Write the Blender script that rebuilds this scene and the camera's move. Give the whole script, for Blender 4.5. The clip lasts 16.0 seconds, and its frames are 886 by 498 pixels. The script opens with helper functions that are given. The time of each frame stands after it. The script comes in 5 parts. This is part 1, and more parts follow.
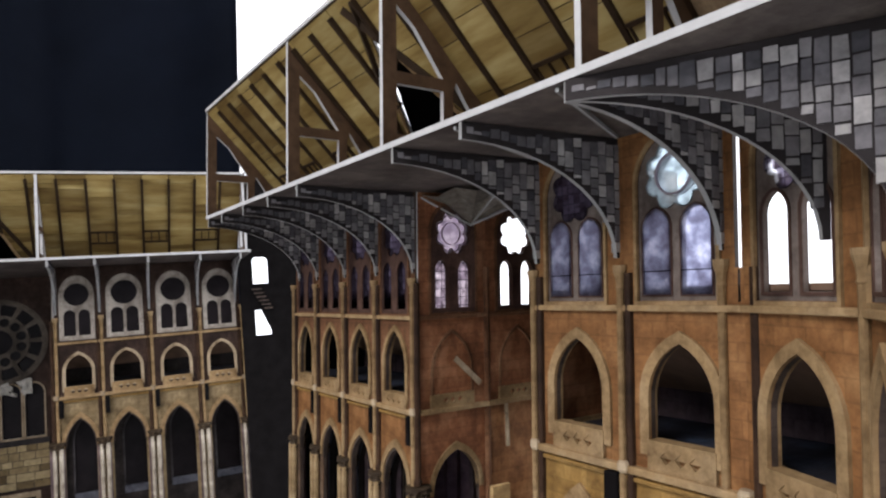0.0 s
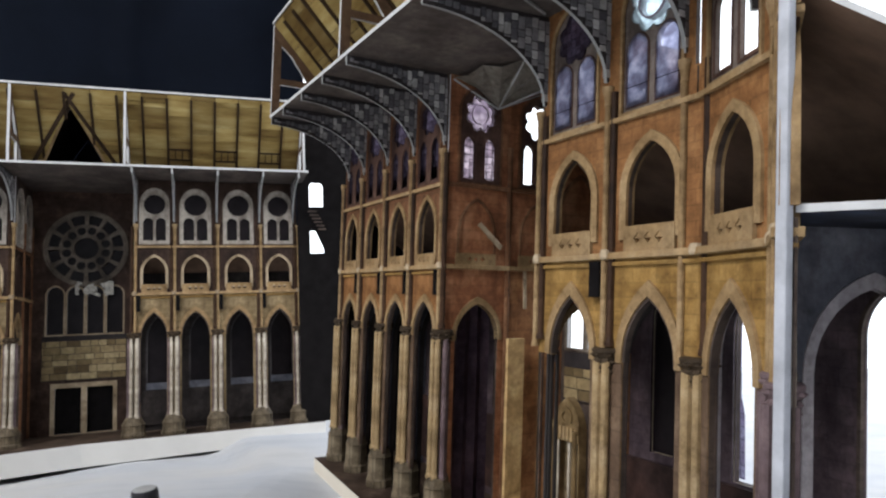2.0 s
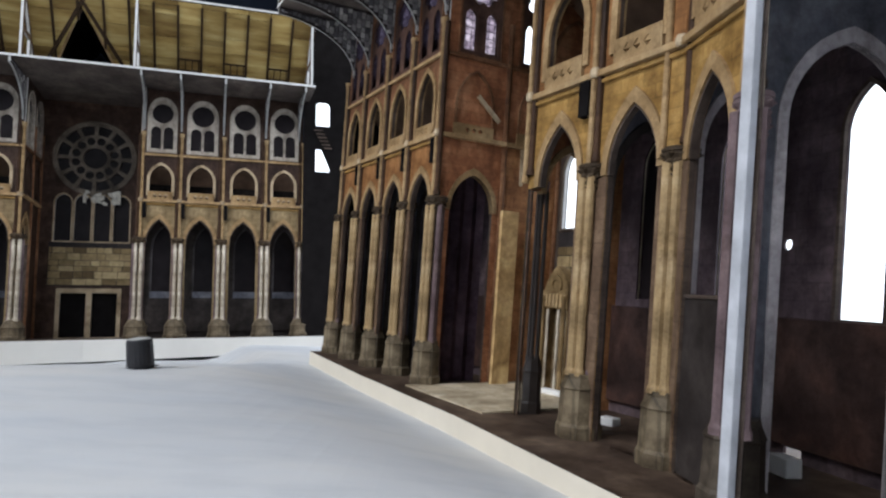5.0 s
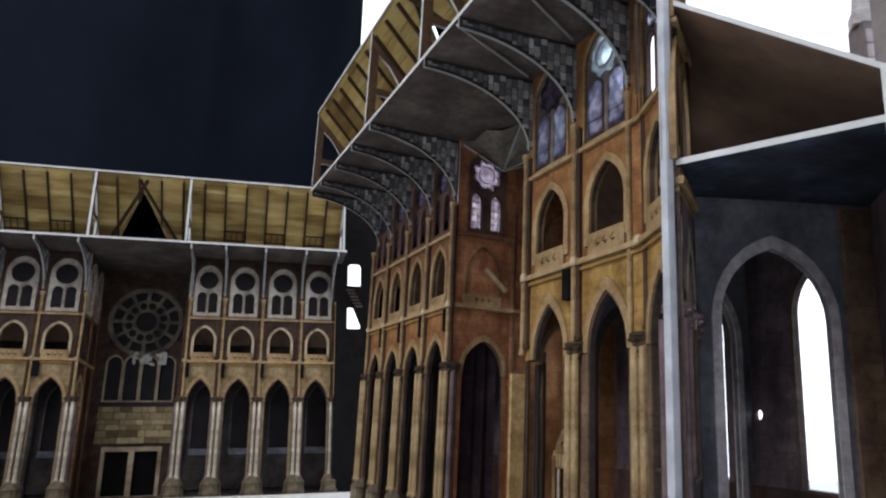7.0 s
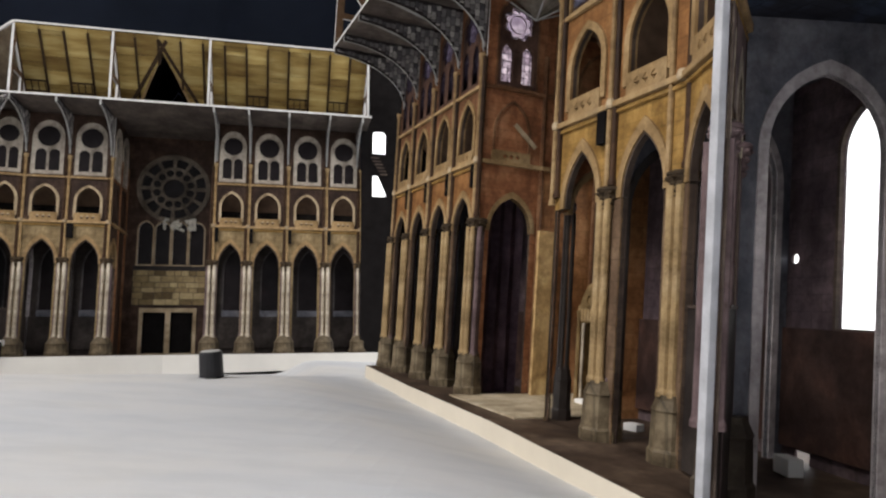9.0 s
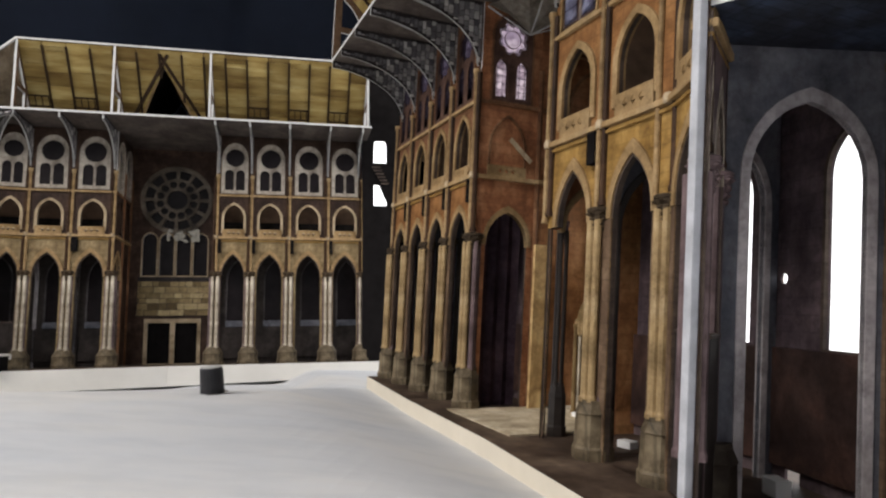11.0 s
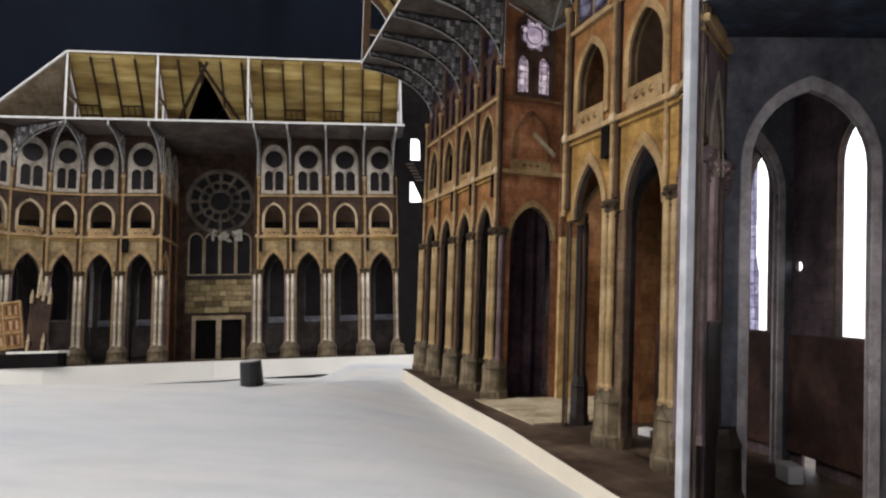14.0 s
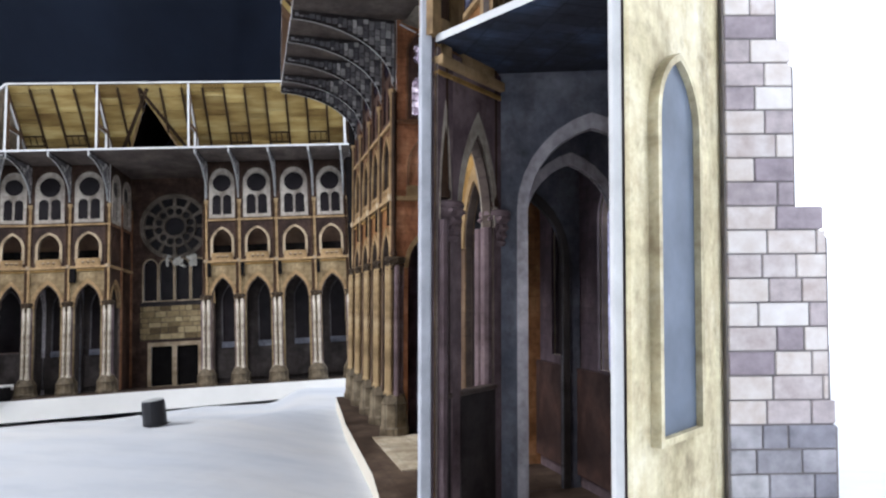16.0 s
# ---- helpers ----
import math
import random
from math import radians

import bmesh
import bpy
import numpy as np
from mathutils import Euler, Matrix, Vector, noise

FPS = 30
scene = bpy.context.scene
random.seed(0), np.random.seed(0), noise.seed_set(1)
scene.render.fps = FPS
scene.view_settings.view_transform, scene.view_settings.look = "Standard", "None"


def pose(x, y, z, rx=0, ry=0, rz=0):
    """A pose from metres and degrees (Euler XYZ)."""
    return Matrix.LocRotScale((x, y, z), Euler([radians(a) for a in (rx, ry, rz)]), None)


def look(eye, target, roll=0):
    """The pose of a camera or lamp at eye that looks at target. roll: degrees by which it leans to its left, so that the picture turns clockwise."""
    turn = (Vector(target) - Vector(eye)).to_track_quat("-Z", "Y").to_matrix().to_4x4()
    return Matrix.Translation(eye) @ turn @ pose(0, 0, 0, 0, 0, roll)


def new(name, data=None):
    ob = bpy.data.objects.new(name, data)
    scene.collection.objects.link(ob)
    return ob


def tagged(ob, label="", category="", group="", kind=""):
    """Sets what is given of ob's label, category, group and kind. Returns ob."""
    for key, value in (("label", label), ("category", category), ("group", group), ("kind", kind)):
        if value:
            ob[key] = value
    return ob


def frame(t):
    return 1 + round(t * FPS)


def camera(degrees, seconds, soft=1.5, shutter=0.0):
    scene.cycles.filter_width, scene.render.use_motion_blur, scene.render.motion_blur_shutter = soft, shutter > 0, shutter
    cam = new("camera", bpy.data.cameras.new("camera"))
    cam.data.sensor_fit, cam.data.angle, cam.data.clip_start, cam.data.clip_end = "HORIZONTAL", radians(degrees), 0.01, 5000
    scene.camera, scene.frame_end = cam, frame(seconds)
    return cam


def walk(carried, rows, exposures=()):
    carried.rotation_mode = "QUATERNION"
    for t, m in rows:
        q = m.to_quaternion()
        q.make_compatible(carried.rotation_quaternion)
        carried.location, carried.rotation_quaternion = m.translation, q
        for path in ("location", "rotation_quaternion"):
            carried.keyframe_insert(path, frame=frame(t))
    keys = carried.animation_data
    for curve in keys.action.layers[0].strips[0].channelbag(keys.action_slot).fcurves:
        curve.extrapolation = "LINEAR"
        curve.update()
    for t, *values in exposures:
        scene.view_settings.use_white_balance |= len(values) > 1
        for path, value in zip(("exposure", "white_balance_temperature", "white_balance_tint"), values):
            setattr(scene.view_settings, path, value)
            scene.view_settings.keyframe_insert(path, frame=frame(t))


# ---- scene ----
cam = camera(67.0, 16.0, soft=2.3)
PATH = [
    (0.0, -0.0530, 0.0368, 0.1561, 93.54, 1.72, -5.40),
    (0.5, -0.0517, 0.0301, 0.1388, 93.55, 0.93, -4.87),
    (1.0, -0.0503, 0.0199, 0.1270, 93.65, 0.64, -3.30),
    (1.5, -0.0457, 0.0110, 0.1171, 94.04, -0.09, -2.37),
    (2.0, -0.0434, 0.0042, 0.0976, 93.84, -0.79, -0.70),
    (2.5, -0.0448, 0.0041, 0.0789, 94.14, -1.86, -0.56),
    (3.0, -0.0443, 0.0108, 0.0596, 93.61, -2.56, -1.14),
    (3.5, -0.0444, 0.0046, 0.0510, 93.06, -2.33, -0.36),
    (6.0, -0.0247, 0.0049, 0.0426, 93.50, -3.35, 0.43),
    (6.5, -0.0215, -0.0117, 0.0500, 101.35, -2.17, 2.35),
    (7.0, -0.0206, -0.0241, 0.0542, 104.56, -1.95, 3.87),
    (7.5, -0.0231, -0.0279, 0.0590, 105.05, -1.59, 4.75),
    (8.0, -0.0241, -0.0280, 0.0573, 104.43, -1.84, 4.68),
    (8.5, -0.0249, -0.0185, 0.0437, 99.41, -2.59, 4.91),
    (9.0, -0.0225, -0.0165, 0.0415, 94.66, -2.69, 5.79),
    (11.5, -0.0172, -0.0209, 0.0498, 94.59, -1.64, 7.07),
    (12.0, -0.0263, -0.0402, 0.0489, 94.84, -2.38, 11.17),
    (12.5, -0.0292, -0.0471, 0.0519, 94.70, -1.99, 12.54),
    (13.0, -0.0319, -0.0516, 0.0503, 94.86, -2.37, 13.19),
    (13.5, -0.0258, -0.0451, 0.0501, 94.72, -2.06, 12.57),
    (14.0, -0.0071, -0.0251, 0.0486, 94.00, -1.27, 10.47),
    (14.5, 0.0067, -0.0123, 0.0514, 94.25, -0.87, 9.59),
    (15.0, 0.0209, -0.0067, 0.0558, 94.62, -0.26, 10.16),
    (15.5, 0.0317, -0.0002, 0.0538, 94.34, -0.56, 9.52),
    (16.0, 0.0500, -0.0025, 0.0629, 94.19, 0.49, 12.65),
]
EXPOSURES = [(0.0, 0.05, 6300, 16), (1.0, 0.06, 6200, 14), (2.0, 0.13, 6150, 12), (3.0, 0.25, 6050, 10), (3.6, 0.27, 5950, 10), (6.0, 0.0, 5950, 11), (7.0, -0.12, 6000, 12), (7.5, 0.2, 6250, 13), (8.7, 0.14, 6700, 13), (15.0, 0.22, 6600, 13), (15.5, 0.34, 6350, 14), (16.0, 0.60, 5850, 13)]
walk(cam, [(t, pose(x, y, z, rx, ry, rz)) for t, x, y, z, rx, ry, rz in PATH], EXPOSURES)

# ---- light ----
world = bpy.data.worlds.new("room_light")
scene.world = world
world.use_nodes = True
world.node_tree.nodes["Background"].inputs["Color"].default_value = (0.85, 0.92, 1.0, 1)
world.node_tree.nodes["Background"].inputs["Strength"].default_value = 0.24


def area_lamp(name, m, sx, sy, watts, color):
    data = bpy.data.lights.new(name, "AREA")
    data.shape, data.size, data.size_y, data.energy, data.color = "RECTANGLE", sx, sy, watts, color
    ob = new(name, data)
    ob.matrix_world = m
    return ob


# Unseen area lamp added as the room's front light, high on the left.
area_lamp("room_window_light", look((-0.87, -0.44, 0.97), (-0.1, 0.35, 0.05)), 0.9, 0.7, 17.6, (1.0, 0.975, 0.94))

# ---- materials ----


def nodes_of(name, rough=0.7, metal=0.0, spec=0.12):
    m = bpy.data.materials.new(name)
    m.use_nodes = True
    nt = m.node_tree
    b = nt.nodes["Principled BSDF"]
    b.inputs["Roughness"].default_value = rough
    b.inputs["Metallic"].default_value = metal
    b.inputs["Specular IOR Level"].default_value = spec
    return m, nt, b


def ramp(nt, fac, stops):
    r = nt.nodes.new("ShaderNodeValToRGB")
    e = r.color_ramp.elements
    while len(e) < len(stops):
        e.new(0.5)
    for k, (p, c) in zip(e, stops):
        k.position, k.color = p, (*c, 1)
    nt.links.new(fac, r.inputs["Fac"])
    return r.outputs["Color"]


def noise_fac(nt, coord, scale, detail=4.0, stretch=(1, 1, 1), rough=0.6):
    mp = nt.nodes.new("ShaderNodeMapping")
    mp.inputs["Scale"].default_value = stretch
    nt.links.new(coord, mp.inputs["Vector"])
    n = nt.nodes.new("ShaderNodeTexNoise")
    n.inputs["Scale"].default_value, n.inputs["Detail"].default_value, n.inputs["Roughness"].default_value = scale, detail, rough
    nt.links.new(mp.outputs["Vector"], n.inputs["Vector"])
    return n.outputs["Fac"]


def mixc(nt, fac, a, b, mode="MIX"):
    m = nt.nodes.new("ShaderNodeMix")
    m.data_type, m.blend_type = "RGBA", mode
    for v, s in ((fac, m.inputs[0]), (a, m.inputs[6]), (b, m.inputs[7])):
        if isinstance(v, (int, float)):
            s.default_value = v
        elif isinstance(v, tuple):
            s.default_value = (*v, 1)
        else:
            nt.links.new(v, s)
    return m.outputs[2]


def coords(nt, kind="Object"):
    return nt.nodes.new("ShaderNodeTexCoord").outputs[kind]


def bump(nt, b, fac, strength, dist):
    n = nt.nodes.new("ShaderNodeBump")
    n.inputs["Strength"].default_value, n.inputs["Distance"].default_value = strength, dist
    nt.links.new(fac, n.inputs["Height"])
    nt.links.new(n.outputs["Normal"], b.inputs["Normal"])


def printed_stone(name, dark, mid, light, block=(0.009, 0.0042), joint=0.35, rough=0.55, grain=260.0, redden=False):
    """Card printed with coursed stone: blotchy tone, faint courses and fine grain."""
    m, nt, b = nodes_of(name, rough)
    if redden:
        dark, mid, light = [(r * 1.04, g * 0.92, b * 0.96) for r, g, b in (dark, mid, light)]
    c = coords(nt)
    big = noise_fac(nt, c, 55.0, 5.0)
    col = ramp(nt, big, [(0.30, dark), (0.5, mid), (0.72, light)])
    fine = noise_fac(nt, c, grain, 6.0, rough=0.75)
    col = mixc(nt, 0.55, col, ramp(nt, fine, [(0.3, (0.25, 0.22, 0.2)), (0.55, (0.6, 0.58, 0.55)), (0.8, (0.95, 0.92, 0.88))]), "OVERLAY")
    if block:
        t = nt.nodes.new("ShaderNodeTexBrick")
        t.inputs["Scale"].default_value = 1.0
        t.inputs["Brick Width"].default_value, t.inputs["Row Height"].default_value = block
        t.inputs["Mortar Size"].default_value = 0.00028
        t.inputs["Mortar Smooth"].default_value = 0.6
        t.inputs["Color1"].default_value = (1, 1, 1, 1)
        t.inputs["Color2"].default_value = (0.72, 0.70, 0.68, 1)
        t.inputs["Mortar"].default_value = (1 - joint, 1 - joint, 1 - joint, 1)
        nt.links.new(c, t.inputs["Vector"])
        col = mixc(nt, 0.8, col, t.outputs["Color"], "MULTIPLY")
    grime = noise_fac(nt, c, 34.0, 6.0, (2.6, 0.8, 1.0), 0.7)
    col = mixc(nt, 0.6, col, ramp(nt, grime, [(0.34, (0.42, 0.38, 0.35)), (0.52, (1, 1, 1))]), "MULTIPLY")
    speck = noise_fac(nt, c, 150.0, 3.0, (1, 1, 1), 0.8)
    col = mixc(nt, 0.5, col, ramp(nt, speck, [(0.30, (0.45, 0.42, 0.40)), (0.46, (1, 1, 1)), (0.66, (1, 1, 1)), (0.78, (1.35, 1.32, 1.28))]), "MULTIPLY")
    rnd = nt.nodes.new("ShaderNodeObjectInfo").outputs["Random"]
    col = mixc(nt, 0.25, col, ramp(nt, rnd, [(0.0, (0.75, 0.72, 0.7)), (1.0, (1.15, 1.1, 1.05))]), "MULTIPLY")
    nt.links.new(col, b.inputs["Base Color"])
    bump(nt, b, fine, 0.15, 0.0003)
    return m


def plain(name, color, rough=0.6, vary=0.15, scale=120.0, metal=0.0, spec=0.12):
    m, nt, b = nodes_of(name, rough, metal, spec)
    n = noise_fac(nt, coords(nt), scale, 5.0)
    lo, hi = [tuple(k * f for k in color) for f in (1 - vary, 1 + vary)]
    nt.links.new(ramp(nt, n, [(0.3, lo), (0.7, hi)]), b.inputs["Base Color"])
    bump(nt, b, n, 0.1, 0.0003)
    return m


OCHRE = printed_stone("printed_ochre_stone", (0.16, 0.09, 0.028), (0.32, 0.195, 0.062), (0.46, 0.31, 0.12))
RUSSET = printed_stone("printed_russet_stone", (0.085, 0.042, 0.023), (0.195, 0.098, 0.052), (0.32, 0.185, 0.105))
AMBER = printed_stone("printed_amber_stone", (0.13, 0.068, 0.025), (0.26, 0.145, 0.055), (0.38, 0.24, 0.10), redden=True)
TAN = printed_stone("printed_tan_moulding", (0.17, 0.112, 0.054), (0.32, 0.22, 0.112), (0.46, 0.345, 0.20), block=None)
ROLL = printed_stone("printed_dark_roll", (0.022, 0.013, 0.009), (0.05, 0.028, 0.017), (0.10, 0.055, 0.03), block=None)
LIME = printed_stone("printed_limestone", (0.24, 0.18, 0.11), (0.42, 0.34, 0.23), (0.58, 0.49, 0.36), block=None)
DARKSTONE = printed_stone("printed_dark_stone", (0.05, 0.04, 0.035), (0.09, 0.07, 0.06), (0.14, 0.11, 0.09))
AISLE = printed_stone("printed_aisle_stone", (0.050, 0.038, 0.049), (0.100, 0.077, 0.090), (0.185, 0.14, 0.15), block=(0.008, 0.005))
# Vault ceiling; the shade beneath it is put into the dark colour.
CEIL = printed_stone("shaded_vault_ceiling", (0.055, 0.048, 0.046), (0.10, 0.086, 0.08), (0.17, 0.15, 0.135), block=None)
PALE = printed_stone("printed_pale_exterior", (0.42, 0.38, 0.24), (0.58, 0.53, 0.36), (0.70, 0.66, 0.50), block=None)
GREYBLUE = printed_stone("printed_blue_grey", (0.060, 0.068, 0.088), (0.115, 0.122, 0.150), (0.19, 0.195, 0.225), block=None)
FLOORP = printed_stone("printed_floor_paving", (0.034, 0.024, 0.019), (0.075, 0.053, 0.041), (0.155, 0.115, 0.085), block=(0.012, 0.012))
CARD = plain("cut_card_edge", (0.55, 0.55, 0.54), 0.7, 0.12)
WHITE = plain("white_board", (0.66, 0.645, 0.605), 0.5, 0.05, 40)
TIMBER = plain("printed_brown_timber", (0.10, 0.06, 0.035), 0.6, 0.3, 200)
RAFTER = plain("printed_dark_rafter", (0.036, 0.022, 0.012), 0.6, 0.3, 200)
BLACK = plain("black_plastic", (0.03, 0.03, 0.033), 0.4, 0.2)
CLOTHM = plain("navy_backdrop_cloth", (0.009, 0.0128, 0.0235), 0.75, 0.3, 6)


def plank_material():
    m, nt, b = nodes_of("printed_golden_planks", 0.5)
    c = coords(nt)
    grain = noise_fac(nt, c, 45.0, 5.0, (0.5, 3.0, 1))
    rnd = nt.nodes.new("ShaderNodeObjectInfo").outputs["Random"]
    a = ramp(nt, grain, [(0.3, (0.18, 0.112, 0.035)), (0.5, (0.33, 0.240, 0.088)), (0.72, (0.50, 0.41, 0.195))])
    tone = ramp(nt, rnd, [(0.0, (0.50, 0.44, 0.38)), (0.5, (0.92, 0.90, 0.84)), (1.0, (1.3, 1.28, 1.22))])
    nt.links.new(mixc(nt, 1.0, a, tone, "MULTIPLY"), b.inputs["Base Color"])
    bump(nt, b, grain, 0.15, 0.0003)
    return m


PLANK = plank_material()


def glass_material(name, tints, bright):
    m, nt, b = nodes_of(name, 0.4)
    nt.nodes.remove(b)
    c = coords(nt)
    v = nt.nodes.new("ShaderNodeTexVoronoi")
    v.inputs["Scale"].default_value = 420.0
    nt.links.new(c, v.inputs["Vector"])
    col = ramp(nt, noise_fac(nt, c, 200.0, 3.0), tints)
    col = mixc(nt, ramp(nt, v.outputs["Distance"], [(0.45, (0, 0, 0)), (0.75, (0.3, 0.3, 0.3))]), col, (0.12, 0.10, 0.13))
    tl = nt.nodes.new("ShaderNodeBsdfTranslucent")
    tr = nt.nodes.new("ShaderNodeBsdfTransparent")
    gl = nt.nodes.new("ShaderNodeBsdfGlossy")
    gl.inputs["Roughness"].default_value = 0.2
    nt.links.new(col, tl.inputs["Color"])
    nt.links.new(col, tr.inputs["Color"])
    m1 = nt.nodes.new("ShaderNodeMixShader")
    m1.inputs[0].default_value = bright
    nt.links.new(tl.outputs[0], m1.inputs[1])
    nt.links.new(tr.outputs[0], m1.inputs[2])
    m2 = nt.nodes.new("ShaderNodeMixShader")
    m2.inputs[0].default_value = 0.06
    nt.links.new(m1.outputs[0], m2.inputs[1])
    nt.links.new(gl.outputs[0], m2.inputs[2])
    nt.links.new(m2.outputs[0], nt.nodes["Material Output"].inputs["Surface"])
    return m


GLASS_VIOLET = glass_material("violet_stained_film", [(0.3, (0.46, 0.40, 0.48)), (0.5, (0.58, 0.52, 0.58)), (0.7, (0.72, 0.66, 0.70))], 0.6)


def glow_material(name, color, strength):
    m, nt, b = nodes_of(name)
    nt.nodes.remove(b)
    e = nt.nodes.new("ShaderNodeEmission")
    e.inputs["Color"].default_value, e.inputs["Strength"].default_value = (*color, 1), strength
    nt.links.new(e.outputs[0], nt.nodes["Material Output"].inputs["Surface"])
    return m


DAY = glow_material("overexposed_daylight", (0.96, 0.98, 1.0), 2.2)

# Mauve print of the outer faces, darkened in colour for their shade.
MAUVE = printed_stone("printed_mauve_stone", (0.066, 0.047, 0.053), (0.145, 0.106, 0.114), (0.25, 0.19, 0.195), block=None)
CAPITAL = printed_stone("printed_carved_capital", (0.022, 0.016, 0.011), (0.055, 0.040, 0.026), (0.15, 0.112, 0.072), block=None, grain=700.0)
SCREENRED = printed_stone("printed_red_screen", (0.12, 0.05, 0.03), (0.24, 0.11, 0.06), (0.38, 0.22, 0.13), block=None)
# Orange print, its colour raised for light falling on the transept wall.
ORANGE = printed_stone("printed_orange_stone", (0.17, 0.078, 0.032), (0.34, 0.165, 0.072), (0.50, 0.275, 0.13), block=(0.014, 0.006))
GOLDSTONE = printed_stone("printed_gold_carving", (0.08, 0.055, 0.026), (0.20, 0.14, 0.068), (0.40, 0.30, 0.17), block=None)
ROSESTONE = printed_stone("printed_grey_tracery", (0.07, 0.060, 0.05), (0.145, 0.124, 0.10), (0.29, 0.25, 0.21), block=None)
COURSED = printed_stone("printed_coursed_stone", (0.14, 0.11, 0.06), (0.26, 0.20, 0.12), (0.38, 0.31, 0.19), block=(0.011, 0.0052), joint=0.6)
PLINTH = printed_stone("printed_plinth_stone", (0.05, 0.042, 0.03), (0.13, 0.105, 0.07), (0.30, 0.25, 0.17), block=(0.006, 0.005), joint=0.5)
# Black print of doors and west walls, also roof-space shade put into colour.
BLACKSTONE = plain("black_print_and_shade", (0.010, 0.009, 0.009), 0.8, 0.3, spec=0.0)
GLOSSBLACK = plain("printed_glossy_black", (0.028, 0.022, 0.019), 0.28, 0.35, 260, spec=0.5)
DADO = printed_stone("printed_dado", (0.02, 0.014, 0.014), (0.045, 0.028, 0.025), (0.10, 0.055, 0.045), block=None)
PALEGREY = printed_stone("printed_pale_grey_arch", (0.28, 0.265, 0.285), (0.42, 0.40, 0.425), (0.56, 0.54, 0.56), block=None)
HIPPAPER = printed_stone("printed_hip_roof", (0.20, 0.16, 0.12), (0.32, 0.27, 0.20), (0.44, 0.38, 0.30), block=None)
ROOFBOARD = plain("printed_roof_boards", (0.24, 0.155, 0.105), 0.6, 0.35, 70)
# Plinth print darkened in colour for the shade at the apse.
SHADEDBASE = printed_stone("shaded_plinth", (0.025, 0.020, 0.016), (0.055, 0.045, 0.036), (0.13, 0.11, 0.085), block=None)
VIOLETCARD = printed_stone("printed_violet_card", (0.035, 0.022, 0.034), (0.075, 0.05, 0.072), (0.14, 0.095, 0.12), block=None)
# Tan paving, brightened in colour for daylight from behind the transept.
CROSSFLOOR = printed_stone("daylit_crossing_floor", (0.34, 0.29, 0.20), (0.56, 0.49, 0.36), (0.74, 0.68, 0.55), block=(0.011, 0.011))
BLUEPANE = plain("printed_blue_pane", (0.115, 0.138, 0.175), 0.35, 0.3, 60)
JOINT = plain("printed_dark_joint", (0.035, 0.03, 0.03), 0.7, 0.3)
BLOCKJOINT = plain("printed_block_joint", (0.22, 0.20, 0.20), 0.7, 0.3)


def table_material():
    m, nt, b = nodes_of("pale_creased_table", 0.55, spec=0.3)
    c = coords(nt)
    tone = ramp(nt, noise_fac(nt, c, 5.0, 5.0, (1, 1.8, 1)), [(0.30, (0.48, 0.51, 0.55)), (0.5, (0.55, 0.56, 0.57)), (0.70, (0.60, 0.585, 0.55))])
    stain = ramp(nt, noise_fac(nt, c, 26.0, 6.0, (1, 2.5, 1)), [(0.35, (0.90, 0.91, 0.92)), (0.55, (1, 1, 1))])
    nt.links.new(mixc(nt, 1.0, tone, stain, "MULTIPLY"), b.inputs["Base Color"])
    bump(nt, b, noise_fac(nt, c, 9.0, 3.0, (0.8, 2.0, 1)), 0.16, 0.004)
    return m


CLOTH = table_material()



def island_blocks(name, stops):
    m, nt, b = nodes_of(name, 0.55)
    geo = nt.nodes.new("ShaderNodeNewGeometry")
    c = coords(nt)
    tone = ramp(nt, geo.outputs["Random Per Island"], stops)
    grain = noise_fac(nt, c, 420.0, 5.0)
    nt.links.new(mixc(nt, 0.6, tone, ramp(nt, grain, [(0.3, (0.3, 0.3, 0.3)), (0.7, (0.75, 0.75, 0.75))]), "OVERLAY"), b.inputs["Base Color"])
    return m


def object_blocks(name, stops):
    m, nt, b = nodes_of(name, 0.55)
    tone = ramp(nt, nt.nodes.new("ShaderNodeObjectInfo").outputs["Random"], stops)
    grain = noise_fac(nt, coords(nt), 300.0, 5.0)
    nt.links.new(mixc(nt, 0.6, tone, ramp(nt, grain, [(0.3, (0.3, 0.3, 0.3)), (0.7, (0.75, 0.75, 0.75))]), "OVERLAY"), b.inputs["Base Color"])
    return m


# Panes with no daylight behind them; that dark is put into the film colour.
NIGHT = plain("unlit_window_film", (0.013, 0.010, 0.011), 0.3, 0.4, 90)
# Near-black print of the screens, also aisle shade put into the stone colour.
SHADEDSTONE = printed_stone("printed_shaded_dark_stone", (0.018, 0.015, 0.015), (0.034, 0.029, 0.028), (0.065, 0.056, 0.052), block=None)
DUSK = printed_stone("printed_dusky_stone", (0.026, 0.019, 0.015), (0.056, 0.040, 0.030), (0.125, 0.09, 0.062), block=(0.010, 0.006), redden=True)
PALETRACE = printed_stone("printed_pale_tracery", (0.20, 0.18, 0.155), (0.40, 0.365, 0.32), (0.60, 0.56, 0.49), block=None)
DARKTRACE = printed_stone("printed_rust_tracery", (0.045, 0.026, 0.022), (0.085, 0.05, 0.04), (0.15, 0.09, 0.07), block=None)
CREASED = printed_stone("creased_grey_paper", (0.20, 0.185, 0.16), (0.36, 0.335, 0.29), (0.55, 0.52, 0.46), block=None, grain=500.0)


